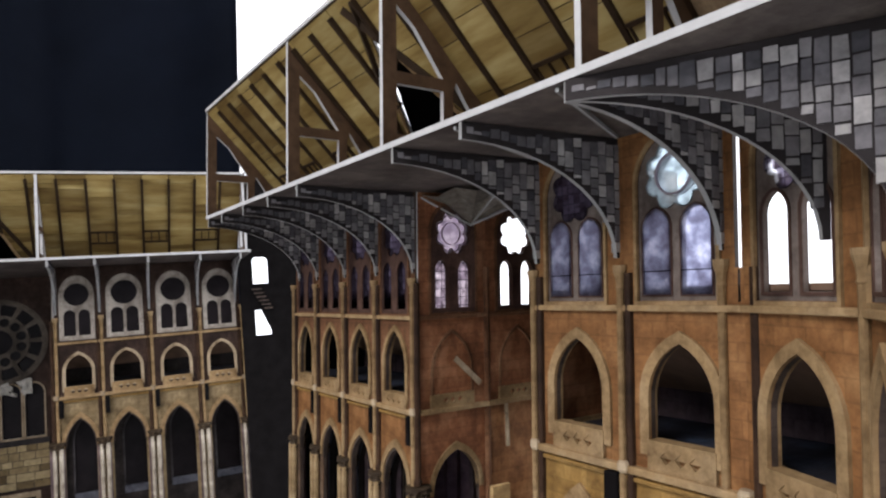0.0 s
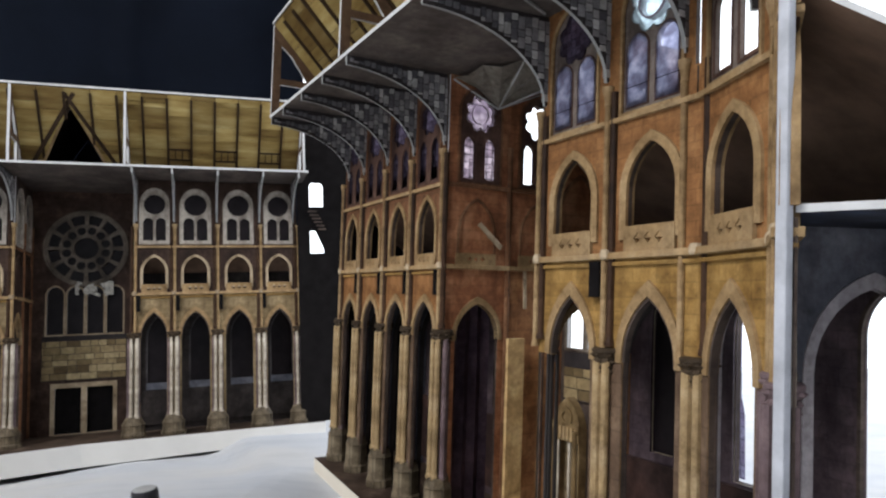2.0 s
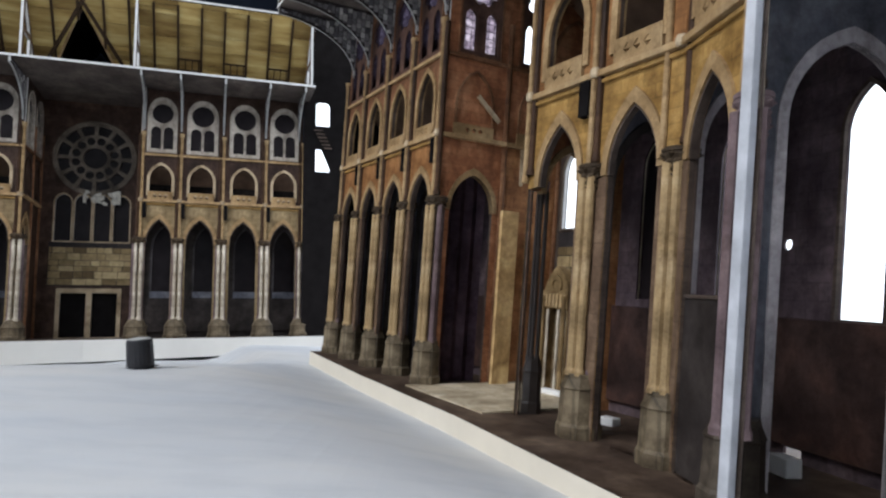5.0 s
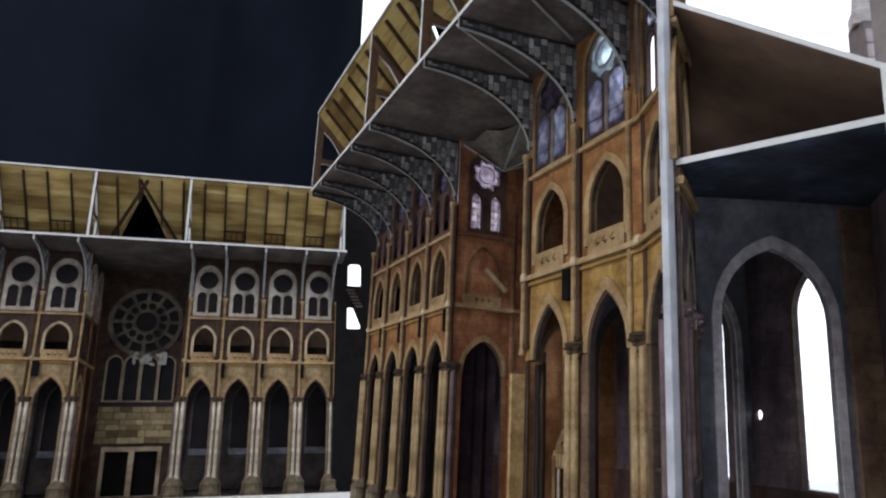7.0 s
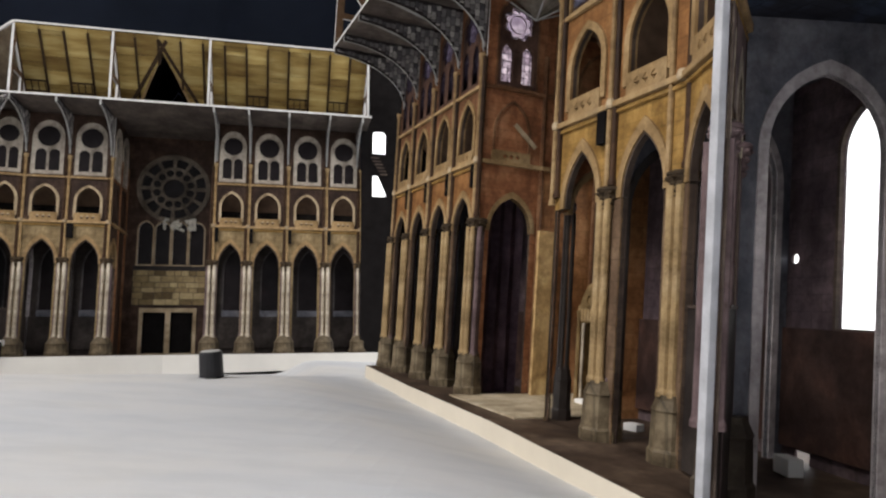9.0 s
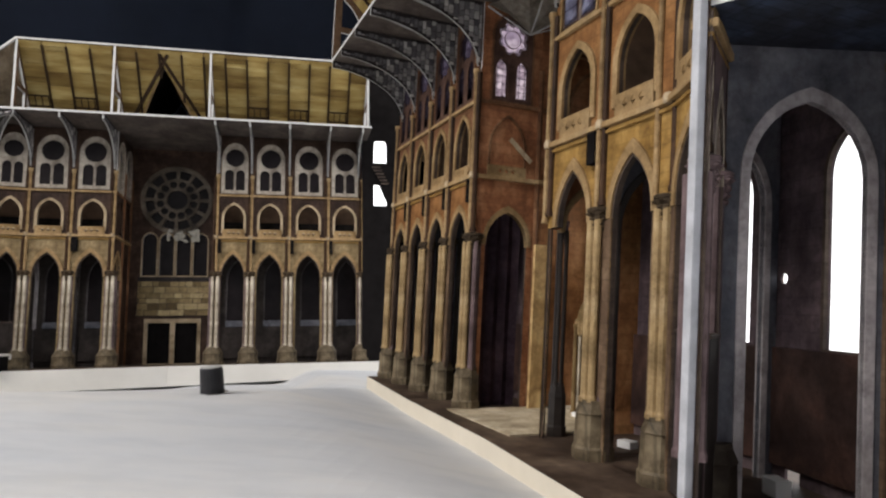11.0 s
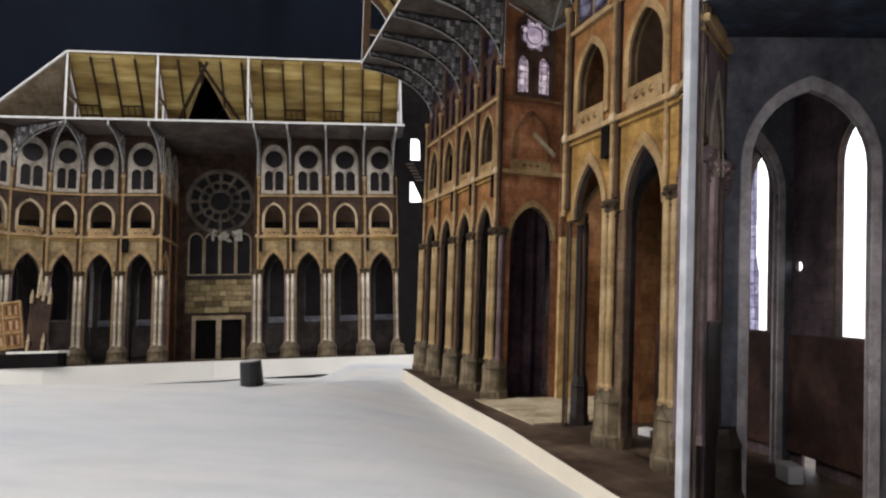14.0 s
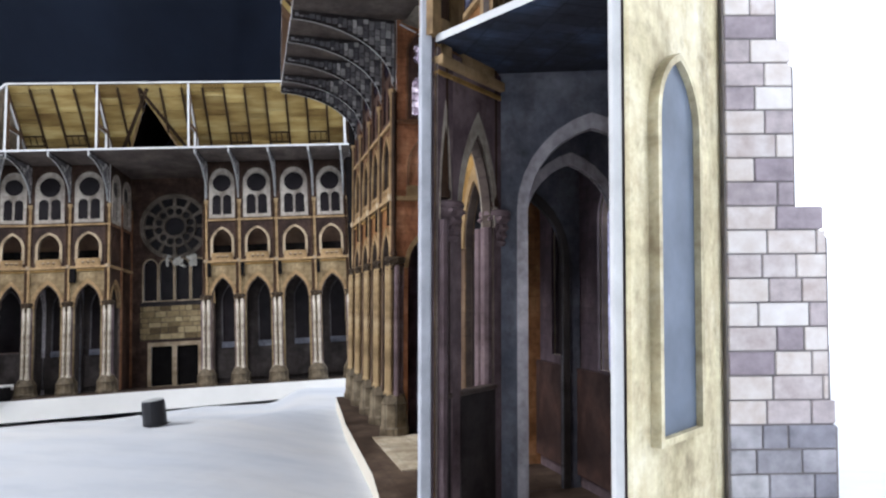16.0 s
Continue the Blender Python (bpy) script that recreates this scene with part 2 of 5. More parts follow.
def leaded_film(name, cells, tint, clear, size=(0.0017, 0.0021), mottle=620.0):
    """Coloured film with a lead grid; clear is how much of it has lost its print."""
    m, nt, b = nodes_of(name, 0.35)
    nt.nodes.remove(b)
    c = coords(nt)
    t = nt.nodes.new("ShaderNodeTexBrick")
    t.inputs["Scale"].default_value, t.offset = 1.0, 0.0
    t.inputs["Brick Width"].default_value, t.inputs["Row Height"].default_value = size
    t.inputs["Mortar Size"].default_value, t.inputs["Mortar Smooth"].default_value = 0.00016, 0.3
    t.inputs["Color1"].default_value, t.inputs["Color2"].default_value = (*cells[0], 1), (*cells[1], 1)
    t.inputs["Mortar"].default_value = (0.12, 0.11, 0.13, 1)
    nt.links.new(c, t.inputs["Vector"])
    col = mixc(nt, 0.75, t.outputs["Color"], ramp(nt, noise_fac(nt, c, mottle, 4.0), [(0.32, tint[0]), (0.5, tint[1]), (0.68, tint[2])]), "MULTIPLY")
    lost = ramp(nt, noise_fac(nt, c, 150.0, 3.0), [(clear, (0, 0, 0)), (clear + 0.05, (1, 1, 1))])
    col = mixc(nt, lost, col, (0.95, 0.96, 0.98))
    tl, tr, mx = nt.nodes.new("ShaderNodeBsdfTranslucent"), nt.nodes.new("ShaderNodeBsdfTransparent"), nt.nodes.new("ShaderNodeMixShader")
    nt.links.new(col, tl.inputs["Color"])
    nt.links.new(col, tr.inputs["Color"])
    mx.inputs[0].default_value = 0.7
    nt.links.new(tl.outputs[0], mx.inputs[1])
    nt.links.new(tr.outputs[0], mx.inputs[2])
    nt.links.new(mx.outputs[0], nt.nodes["Material Output"].inputs["Surface"])
    return m


LEADED = leaded_film("lavender_leaded_film", ((0.55, 0.55, 0.62), (0.38, 0.35, 0.43)), ((0.5, 0.45, 0.48), (0.9, 0.9, 0.96), (1.2, 1.2, 1.2)), 0.80, (0.0026, 0.0042))
CHOIRFILM = leaded_film("dusky_mottled_film", ((0.66, 0.68, 0.76), (0.62, 0.62, 0.70)), ((0.26, 0.22, 0.27), (0.62, 0.62, 0.70), (1.2, 1.2, 1.2)), 0.66, (0.05, 0.05), 230.0)
PALEFILM = leaded_film("pale_rosette_film", ((0.72, 0.80, 0.82), (0.66, 0.72, 0.76)), ((0.5, 0.5, 0.5), (0.9, 0.92, 0.94), (1.2, 1.2, 1.2)), 0.62, (0.05, 0.05), 260.0)
CHOIRSTONE = printed_stone("printed_choir_tracery", (0.09, 0.075, 0.066), (0.18, 0.150, 0.132), (0.29, 0.25, 0.225), block=None)
CEILBLUE = printed_stone("printed_blue_vault", (0.022, 0.024, 0.032), (0.040, 0.046, 0.066), (0.075, 0.115, 0.200), block=(0.004, 0.009), joint=0.6)
ROSEFILM = leaded_film("broken_rose_film", ((0.42, 0.40, 0.44), (0.25, 0.22, 0.25)), ((0.5, 0.38, 0.38), (0.9, 0.9, 1.0), (1.2, 1.2, 1.15)), 0.57, (0.0024, 0.0024))
FIGURE = leaded_film("figured_pale_film", ((0.75, 0.72, 0.74), (0.55, 0.50, 0.55)), ((0.16, 0.12, 0.13), (0.75, 0.70, 0.72), (1.2, 1.15, 1.15)), 0.72, (0.0030, 0.0034))
DIMFILM = leaded_film("dim_leaded_film", ((0.24, 0.22, 0.26), (0.13, 0.11, 0.13)), ((0.5, 0.4, 0.4), (0.9, 0.9, 0.95), (1.2, 1.2, 1.2)), 0.85, (0.0022, 0.0028))
PALETAN = printed_stone("printed_pale_tan_wall", (0.115, 0.086, 0.045), (0.265, 0.200, 0.108), (0.43, 0.342, 0.205))
GOLDSHAFT = printed_stone("printed_gold_shaft", (0.13, 0.09, 0.045), (0.35, 0.255, 0.135), (0.60, 0.48, 0.30), block=None)
ROSERING = plain("lilac_ring", (0.34, 0.28, 0.32), 0.6, 0.2, 300)
PAINT = plain("off_white_wall_paint", (0.50, 0.52, 0.54), 0.8, 0.06, 8)
PALESHAFT = printed_stone("printed_pale_shaft", (0.22, 0.195, 0.155), (0.46, 0.415, 0.34), (0.70, 0.655, 0.56), block=None)
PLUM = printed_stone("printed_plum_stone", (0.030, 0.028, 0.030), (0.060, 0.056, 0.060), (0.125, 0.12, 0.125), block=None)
# Brick-red transept print; the light on those walls is put into the colour.
LITBRICK = printed_stone("lit_brick_red_stone", (0.165, 0.070, 0.036), (0.37, 0.162, 0.080), (0.55, 0.285, 0.155))
TORNWHITE = plain("torn_white_film", (0.52, 0.50, 0.44), 0.4, 0.3, 300, spec=0.3)
# White for the floor blocks that imitate daylight glow.
GLOWWHITE = plain("daylight_glow_white", (0.86, 0.86, 0.84), 0.45, 0.04, 40)
# Lighter copy of the gold shaft; light on the transept pilaster is in its colour.
GOLDLIT = printed_stone("lit_gold_pilaster", (0.28, 0.18, 0.08), (0.52, 0.36, 0.17), (0.74, 0.56, 0.30), block=None)
CREAM = plain("cream_board_edge", (0.72, 0.66, 0.55), 0.6, 0.06, 40)
POST = plain("scuffed_card_post", (0.44, 0.45, 0.48), 0.6, 0.25)
RIBEDGE = plain("worn_rib_edge", (0.33, 0.33, 0.32), 0.7, 0.2)
BLOCK = island_blocks("printed_vault_stones", [(0.0, (0.07, 0.07, 0.078)), (0.5, (0.20, 0.19, 0.195)), (0.85, (0.36, 0.345, 0.33)), (1.0, (0.54, 0.52, 0.50))])
STONEBLOCK = object_blocks("printed_buttress_stones", [(0.0, (0.30, 0.255, 0.285)), (0.25, (0.50, 0.44, 0.44)), (0.7, (0.68, 0.61, 0.56)), (1.0, (0.78, 0.74, 0.71))])
RESPOND = printed_stone("printed_brown_respond", (0.065, 0.043, 0.030), (0.145, 0.098, 0.066), (0.25, 0.180, 0.120), block=(0.009, 0.007))
SLATEBLOCK = object_blocks("printed_slate_blocks", [(0.0, (0.24, 0.235, 0.27)), (0.5, (0.36, 0.35, 0.375)), (1.0, (0.48, 0.47, 0.48))])
GOLDBLOCK = object_blocks("printed_golden_blocks", [(0.0, (0.12, 0.085, 0.042)), (0.5, (0.27, 0.20, 0.10)), (1.0, (0.44, 0.345, 0.19))])

# ---- mesh helpers ----


def mesh_of(bm, name="mesh"):
    bmesh.ops.recalc_face_normals(bm, faces=bm.faces)
    me = bpy.data.meshes.new(name)
    bm.to_mesh(me)
    bm.free()
    return me


def part(name, data, material, parent=None, m=None, label=""):
    """One mesh object under its thing."""
    if isinstance(data, bmesh.types.BMesh):
        data = mesh_of(data, name)
    ob = new(name, data)
    if material is not None and not data.materials:
        data.materials.append(material)
    if parent is not None:
        ob.parent = parent
    if m is not None:
        ob.matrix_local = m
    if label:
        ob["label"] = label
    return ob


def sheet(name, outline, holes, th, front=None, edge=None):
    """A card cut to an outline with holes, lying in x and y, th thick; cut edges keep the bare card."""
    cu = bpy.data.curves.new(name, "CURVE")
    cu.dimensions, cu.fill_mode, cu.extrude = "2D", "BOTH", th / 2
    for pts in [outline, *holes]:
        s = cu.splines.new("POLY")
        s.points.add(len(pts) - 1)
        for p, (x, y) in zip(s.points, pts):
            p.co = (x, y, 0, 1)
        s.use_cyclic_u = True
    tmp = bpy.data.objects.new("tmp", cu)
    me = bpy.data.meshes.new_from_object(tmp)
    bpy.data.objects.remove(tmp)
    bpy.data.curves.remove(cu)
    me.materials.clear()
    me.materials.append(front)
    me.materials.append(edge or CARD)
    bm = bmesh.new()
    bm.from_mesh(me)
    bmesh.ops.remove_doubles(bm, verts=bm.verts, dist=1e-6)
    bmesh.ops.recalc_face_normals(bm, faces=bm.faces)
    for f in bm.faces:
        f.material_index = 0 if abs(f.normal.z) > 0.7 else 1
        f.smooth = False
    bm.to_mesh(me)
    bm.free()
    return me


def rect(x0, y0, x1, y1):
    return [(x0, y0), (x1, y0), (x1, y1), (x0, y1)]


def gothic(cx, w, z0, zs, za, n=7):
    """A pointed opening: half width w, foot z0, spring zs, point za."""
    r = za - zs
    rad = (w * w + r * r) / (2 * w)
    a1 = math.atan2(r, rad - w)
    left = [(cx - w + rad - rad * math.cos(a1 * k / n), zs + rad * math.sin(a1 * k / n)) for k in range(n + 1)]
    right = [(2 * cx - x, z) for x, z in reversed(left[:-1])]
    return [(cx - w, z0), *left, *right, (cx + w, z0)]


def lobed(cx, cz, r, lobes=8, depth=0.14, n=48):
    return [(cx + (r * (1 - depth) + r * depth * abs(math.sin(lobes * a / 2)) * 1.6) * math.cos(a),
             cz + (r * (1 - depth) + r * depth * abs(math.sin(lobes * a / 2)) * 1.6) * math.sin(a))
            for a in (2 * math.pi * k / n for k in range(n))]


def circle(cx, cz, r, n=24):
    return [(cx + r * math.cos(2 * math.pi * k / n), cz + r * math.sin(2 * math.pi * k / n)) for k in range(n)]


def grow(pts, d):
    """The outline moved out by d along its normals (open foot for arches)."""
    out = []
    n = len(pts)
    for i in range(n):
        (x0, y0), (x1, y1), (x2, y2) = pts[i - 1], pts[i], pts[(i + 1) % n]
        ax, ay, bx, by = x1 - x0, y1 - y0, x2 - x1, y2 - y1
        la, lb = math.hypot(ax, ay) or 1, math.hypot(bx, by) or 1
        nx, ny = ay / la + by / lb, -ax / la - bx / lb
        ln = math.hypot(nx, ny) or 1
        k = d / max(0.5, ln / 2)
        out.append((x1 + nx / ln * k, y1 + ny / ln * k))
    area = sum(pts[i - 1][0] * pts[i][1] - pts[i][0] * pts[i - 1][1] for i in range(n))
    if area < 0:
        return grow(pts[::-1], d)[::-1]
    return out


def box_bm(x0, y0, z0, x1, y1, z1, bevel=0.0):
    bm = bmesh.new()
    bmesh.ops.create_cube(bm, size=1)
    for v in bm.verts:
        v.co = ((x0 + x1) / 2 + v.co.x * (x1 - x0), (y0 + y1) / 2 + v.co.y * (y1 - y0), (z0 + z1) / 2 + v.co.z * (z1 - z0))
    if bevel:
        bmesh.ops.bevel(bm, geom=list(bm.edges), offset=bevel, segments=2, affect="EDGES", profile=0.5)
    return bm


def turned(profile, n=12):
    """A turned shape: rings (radius, z) from the foot up."""
    bm = bmesh.new()
    rings = [[bm.verts.new((r * math.cos(2 * math.pi * k / n), r * math.sin(2 * math.pi * k / n), z)) for k in range(n)] for r, z in profile]
    for a, b in zip(rings, rings[1:]):
        for k in range(n):
            bm.faces.new((a[k], a[(k + 1) % n], b[(k + 1) % n], b[k]))
    bm.faces.new(rings[0][::-1])
    bm.faces.new(rings[-1])
    return bm


def beam_bm(p, q, w, d, up=Vector((0, 1, 0))):
    """A squared timber from p to q."""
    p, q = Vector(p), Vector(q)
    ax = (q - p).normalized()
    side = ax.cross(up).normalized()
    oth = side.cross(ax).normalized()
    bm = bmesh.new()
    vs = [bm.verts.new(e + side * (sx * w / 2) + oth * (sy * d / 2)) for e in (p, q) for sx, sy in ((-1, -1), (1, -1), (1, 1), (-1, 1))]
    for f in ((0, 1, 2, 3), (7, 6, 5, 4), (0, 4, 5, 1), (1, 5, 6, 2), (2, 6, 7, 3), (3, 7, 4, 0)):
        bm.faces.new([vs[i] for i in f])
    return bm


# ---- the two halves of the card cathedral ----
STR1, ROOF, RIDGE = 0.1000, 0.186, 0.239
VW = 0.041
NAVE_PIERS = [0.003, 0.0314, 0.0628, 0.0930]
APSE = [(0.2795, 0.0361), (0.3010, 0.0208), (0.3130, 0.0043)]
CW, CHW = 0.0175, 0.0058
RIDGE_E, EAVE_V = 0.2573, 0.044
LEAN = 0.0364


def levels(back_lit, choir):
    """Heights of one bay: arcade point (opening, moulding), triforium (sill, spring, point), upper string course,
    lancets (sill, spring, point), rosette (centre, radius) and the head of the window surround."""
    if not back_lit:
        return (0.0872, 0.0908), (0.1075, 0.1165, 0.1273), 0.1352, (0.1398, 0.1530, 0.1568), (0.1667, 0.0081), 0.1782
    if choir:
        return (0.0885, 0.0930), (0.1088, 0.1190, 0.1325), 0.1410, (0.1446, 0.1606, 0.1650), (0.1733, 0.0077), 0.1836
    return (0.0850, 0.0882), (0.1066, 0.1175, 0.1312), 0.1366, (0.1400, 0.1545, 0.1590), (0.1695, 0.0080), 0.1812


def board_depth(u):
    """How far the underside of the front-lit half's board lies below its top, growing towards the choir."""
    return 0.0114 + 0.0036 * min(1.0, max(0.0, u / 0.13))


def board_gap(u):
    """The uneven dark gap between that board and the creased table."""
    hump = lambda c, w, h: h * max(0.0, 1.0 - abs(u - c) / w)
    return 0.0010 * min(1.0, max(0.0, (0.31 - u) / 0.05)) + hump(0.19, 0.070, 0.0030) + hump(0.055, 0.06, 0.0024) + hump(0.255, 0.04, 0.0020) - hump(0.125, 0.03, 0.0010) - hump(0.33, 0.05, 0.001)


def upright(p, q, s, z=0.0, shift=0.0):
    """The pose of an upright card whose x runs from plan point p to q, y up; shift moves it away from the axis."""
    d = Vector((q[0] - p[0], (q[1] - p[1]) * s, 0)).normalized()
    n = d.cross(Vector((0, 0, 1)))
    m = Matrix((d, Vector((0, 0, 1)), n)).transposed().to_4x4()
    return Matrix.Translation((p[0] - n.x * shift * s, p[1] * s - n.y * shift * s, z)) @ m


def clip_side(pts, a, b, e):
    """What of a convex outline lies outside the gable edge from a to b, on the side e."""
    def away(p):
        return ((p[0] - a[0]) * (b[1] - a[1]) - (p[1] - a[1]) * (b[0] - a[0])) * e

    out = []
    for p, q in zip(pts, pts[1:] + pts[:1]):
        f, g = away(p), away(q)
        if f >= 0:
            out.append(p)
        if f * g < 0:
            t = f / (f - g)
            out.append((p[0] + (q[0] - p[0]) * t, p[1] + (q[1] - p[1]) * t))
    return out


def ring_sheet(hole, width, th, front, inner=0.0001):
    return sheet("ring", grow(hole, width), [grow(hole, inner)], th, front, front)


def clustered_shaft(radius, z0, z1, cap):
    """A slender shaft with a moulded foot and, on top, a spreading capital."""
    prof = [(radius * 1.35, z0), (radius * 1.35, z0 + 0.0012), (radius * 1.1, z0 + 0.0020), (radius, z0 + 0.0030), (radius, z1 - 0.0062)]
    if cap:
        prof += [(radius * 1.25, z1 - 0.0058), (radius * 1.05, z1 - 0.0050), (radius * 1.25, z1 - 0.0032), (radius * 1.85, z1 - 0.0012), (radius * 1.9, z1)]
    else:
        prof += [(radius, z1)]
    return mesh_of(turned(prof, 9), "shaft")


def carved_capital():
    """A small leafy capital: a bell ringed by knobs under a thin slab."""
    n, bm = 27, bmesh.new()
    prof = [(0.0030, 0.0650, 0), (0.0036, 0.0659, 0), (0.0031, 0.0664, 0), (0.0038, 0.0672, 1), (0.0034, 0.0681, 0), (0.0043, 0.0690, -1), (0.0038, 0.0699, 0), (0.0049, 0.0709, 1), (0.0046, 0.0716, 0), (0.0050, 0.0718, 0), (0.0050, 0.0726, 0), (0.0043, 0.0730, 0)]
    rings = []
    for r, z, knob in prof:
        rings.append([bm.verts.new((r * (1 + 0.16 * abs(knob) * math.cos(9 * a + (0 if knob > 0 else math.pi))) * math.cos(a), r * (1 + 0.16 * abs(knob) * math.cos(9 * a + (0 if knob > 0 else math.pi))) * math.sin(a), z)) for a in (2 * math.pi * k / n for k in range(n))])
    for a, b in zip(rings, rings[1:]):
        for k in range(n):
            bm.faces.new((a[k], a[(k + 1) % n], b[(k + 1) % n], b[k]))
    bm.faces.new(rings[0][::-1])
    bm.faces.new(rings[-1])
    return mesh_of(bm, "capital")


def rib_curve(depth, n=16, low=0.1540, top=0.1810):
    return [(depth * math.cos(a), low + (top - low) * math.sin(a)) for a in (math.pi / 2 * k / n for k in range(n + 1))]


def rib_meshes(depth):
    """The arched diaphragm under the ceiling, and the stone blocks on its faces."""
    cv = rib_curve(depth - 0.0015)
    out = [(depth, ROOF - 0.001), (0.0, ROOF - 0.001), *reversed(cv), (depth, cv[0][1])]
    card = sheet("rib", out, [], 0.0013, JOINT, RIBEDGE)
    bm = bmesh.new()
    rnd = random.Random(int(depth * 1e5))
    x, top = 0.0012, ROOF - 0.0018
    while x < depth - 0.0012:
        w = rnd.uniform(0.0019, 0.0029)
        a = min(1.0, (x + w / 2) / (depth - 0.0015))
        low = 0.1540 + 0.027 * math.sqrt(max(0.0, 1 - a * a)) + 0.0012
        z = top - rnd.uniform(0.0, 0.0012)
        while z - low > 0.0008:
            h = min(rnd.uniform(0.0026, 0.0048), z - low)
            for face in (-1, 1):
                y0, y1 = face * 0.00064, face * 0.00088
                c = [(x + 0.00018, z - h + 0.0002), (x + w - 0.00018, z - h + 0.0002), (x + w - 0.00018, z - 0.0002), (x + 0.00018, z - 0.0002)]
                c = [(cx + rnd.uniform(-1, 1) * 0.0001, cz + rnd.uniform(-1, 1) * 0.0001) for cx, cz in c]
                lo = [bm.verts.new((cx, cz, y0)) for cx, cz in c]
                hi = [bm.verts.new((cx, cz, y1)) for cx, cz in c]
                bm.faces.new(hi)
                for k in range(4):
                    bm.faces.new((lo[k], lo[(k + 1) % 4], hi[(k + 1) % 4], hi[k]))
            z -= h
        x += w
    blocks = mesh_of(bm, "rib_blocks")
    blocks.materials.append(BLOCK)
    return card, blocks


def truss_mesh(depth):
    """A flat cut-out roof truss: post, tie, rafter, collar and strut."""
    h = RIDGE - ROOF
    out = [(0, 0), (depth, 0), (depth, 0.002), (0.002, h), (0, h)]

    def on(x):
        return (h - 0.002) * (1 - x / depth) + 0.002

    a = [(0.0045, 0.004), (0.0045, 0.018), (0.0200, 0.018), (0.0200, 0.004)]
    b = [(0.0235, 0.004), (0.0235, 0.018), (0.0245, on(0.0245) - 0.006), (0.0360, 0.004)]
    c = [(0.0045, 0.0215), (0.0045, 0.040), (0.0105, on(0.0105) - 0.0070), (0.0200, 0.0215)]
    return sheet("truss", out, [a, b, c], 0.0016, TIMBER, CARD)


def build_half(s, m_half, label, back_lit, floor, board, posts, thick, end, corner, ceil_z, roof_z):
    half = tagged(new("card_cathedral_half"), label, "paper model")
    half.matrix_world = m_half

    def put(name, data, mat=None, m=None, lab="", parent=None):
        return part(name, data, mat, parent or half, m, lab)

    CHOIR0, CHOIR1 = (0.1930, 0.2595) if back_lit else (0.1960, 0.2565)
    NAVE1, TRANS_V, AISLE_V = (0.1235, 0.1065, 0.0832) if back_lit else (0.1195, 0.0910, 0.0700)
    nave = [*NAVE_PIERS, NAVE1]
    apse = [(CHOIR1, VW), (0.2900, 0.0285), (0.3010, 0.0140), (0.3040, 0.0100)] if back_lit else [(CHOIR1, VW), *APSE]
    outer = [(CHOIR1, AISLE_V), (0.3080, 0.0738), corner] if back_lit else [(CHOIR1, AISLE_V), (0.3060, 0.0601), (0.3225, 0.0423), corner]
    cb = (CHOIR1 - CHOIR0) / 2
    west, v0 = (0.0056, -0.0072) if back_lit else (0.0, 0.0)
    span = EAVE_V - v0
    bays = [((a, VW), (b, VW)) for a, b in zip(nave, nave[1:])]
    bays += [((CHOIR0 + cb * i, VW), (CHOIR0 + cb * (i + 1), VW)) for i in range(2)]
    bays += list(zip(apse, apse[1:]))

    def clerestory(w, choir=False, east=0.0):
        k = min(1.0, w / 0.029)
        _, _, _, (l0, l1, l2), (rz, rr), head = levels(back_lit, choir)
        off, hw, fw = (0.0056, 0.0037, 0.0110) if back_lit and choir else (0.0056, 0.0032, 0.0106) if back_lit else (0.0047, 0.0038, 0.0102)
        lan = [gothic(w / 2 + e * off * k, hw * k, l0 - STR1, l1 - STR1, l2 - STR1) for e in (-1, 1)]
        ros = lobed(w / 2, rz - STR1, rr * k) if back_lit else circle(w / 2, rz - STR1, rr * k, 22)
        low, mid = l0 - STR1 - 0.0018, head - STR1 - 0.0118
        surround = [(w / 2 - fw * k, low), *[(w / 2 - fw * k * math.cos(a), mid + 0.0118 * math.sin(a)) for a in (math.pi * j / 14 for j in range(15))], (w / 2 + fw * k, low)]
        return *[[(x + east, z) for x, z in hole] for hole in lan], [(x + east, z) for x, z in ros], [(x + east, z) for x, z in surround]

    def window(w, p, q, panes, shift, choir=False, stone=None, east=0.0):
        *lan, ros, surround = clerestory(w, choir, east)
        stone = stone or PALETRACE
        win = put("clerestory_window", sheet("tracery", surround, [*lan, ros], 0.0010 if back_lit and choir else 0.0026, stone, stone), None, upright(p, q, s, STR1))
        for hole, pane in zip((*lan, ros), panes):
            if pane is not None:
                part("pane", sheet("pane", grow(hole, 0.0004), [], 0.0003, pane, pane), None, win, Matrix.Translation((0, 0, -shift * s)))
        if choir is None:
            part("rosette_ring", ring_sheet(lobed(w / 2, 0.0695, 0.0066), 0.0007, 0.0012, ROSERING), None, win)
            part("rosette_ring", ring_sheet(circle(w / 2, 0.0695, 0.0042), 0.0003, 0.0010, ROSERING), None, win)
        put("window_moulding", ring_sheet(surround, 0.0010, 0.0032, PALETRACE if not back_lit else TAN if choir else RUSSET), None, upright(p, q, s, STR1))

    # arcade, triforium and clerestory, bay by bay
    for i, (p, q) in enumerate(bays):
        w = math.hypot(q[0] - p[0], q[1] - p[1])
        k = min(1.0, w / 0.029)
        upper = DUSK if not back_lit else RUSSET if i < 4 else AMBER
        (arch_in, arch_out), (t0, t1, t2), str2, *_ = levels(back_lit, i >= 4)
        arch = gothic(w / 2, 0.0098 * k, floor - 0.001, 0.0705, arch_in)
        if back_lit and i == 4:
            arch = [(0.0001, floor - 0.001), (0.0001, 0.0690), (w / 2 - 0.0098 * k, 0.0690), *arch[1:]]
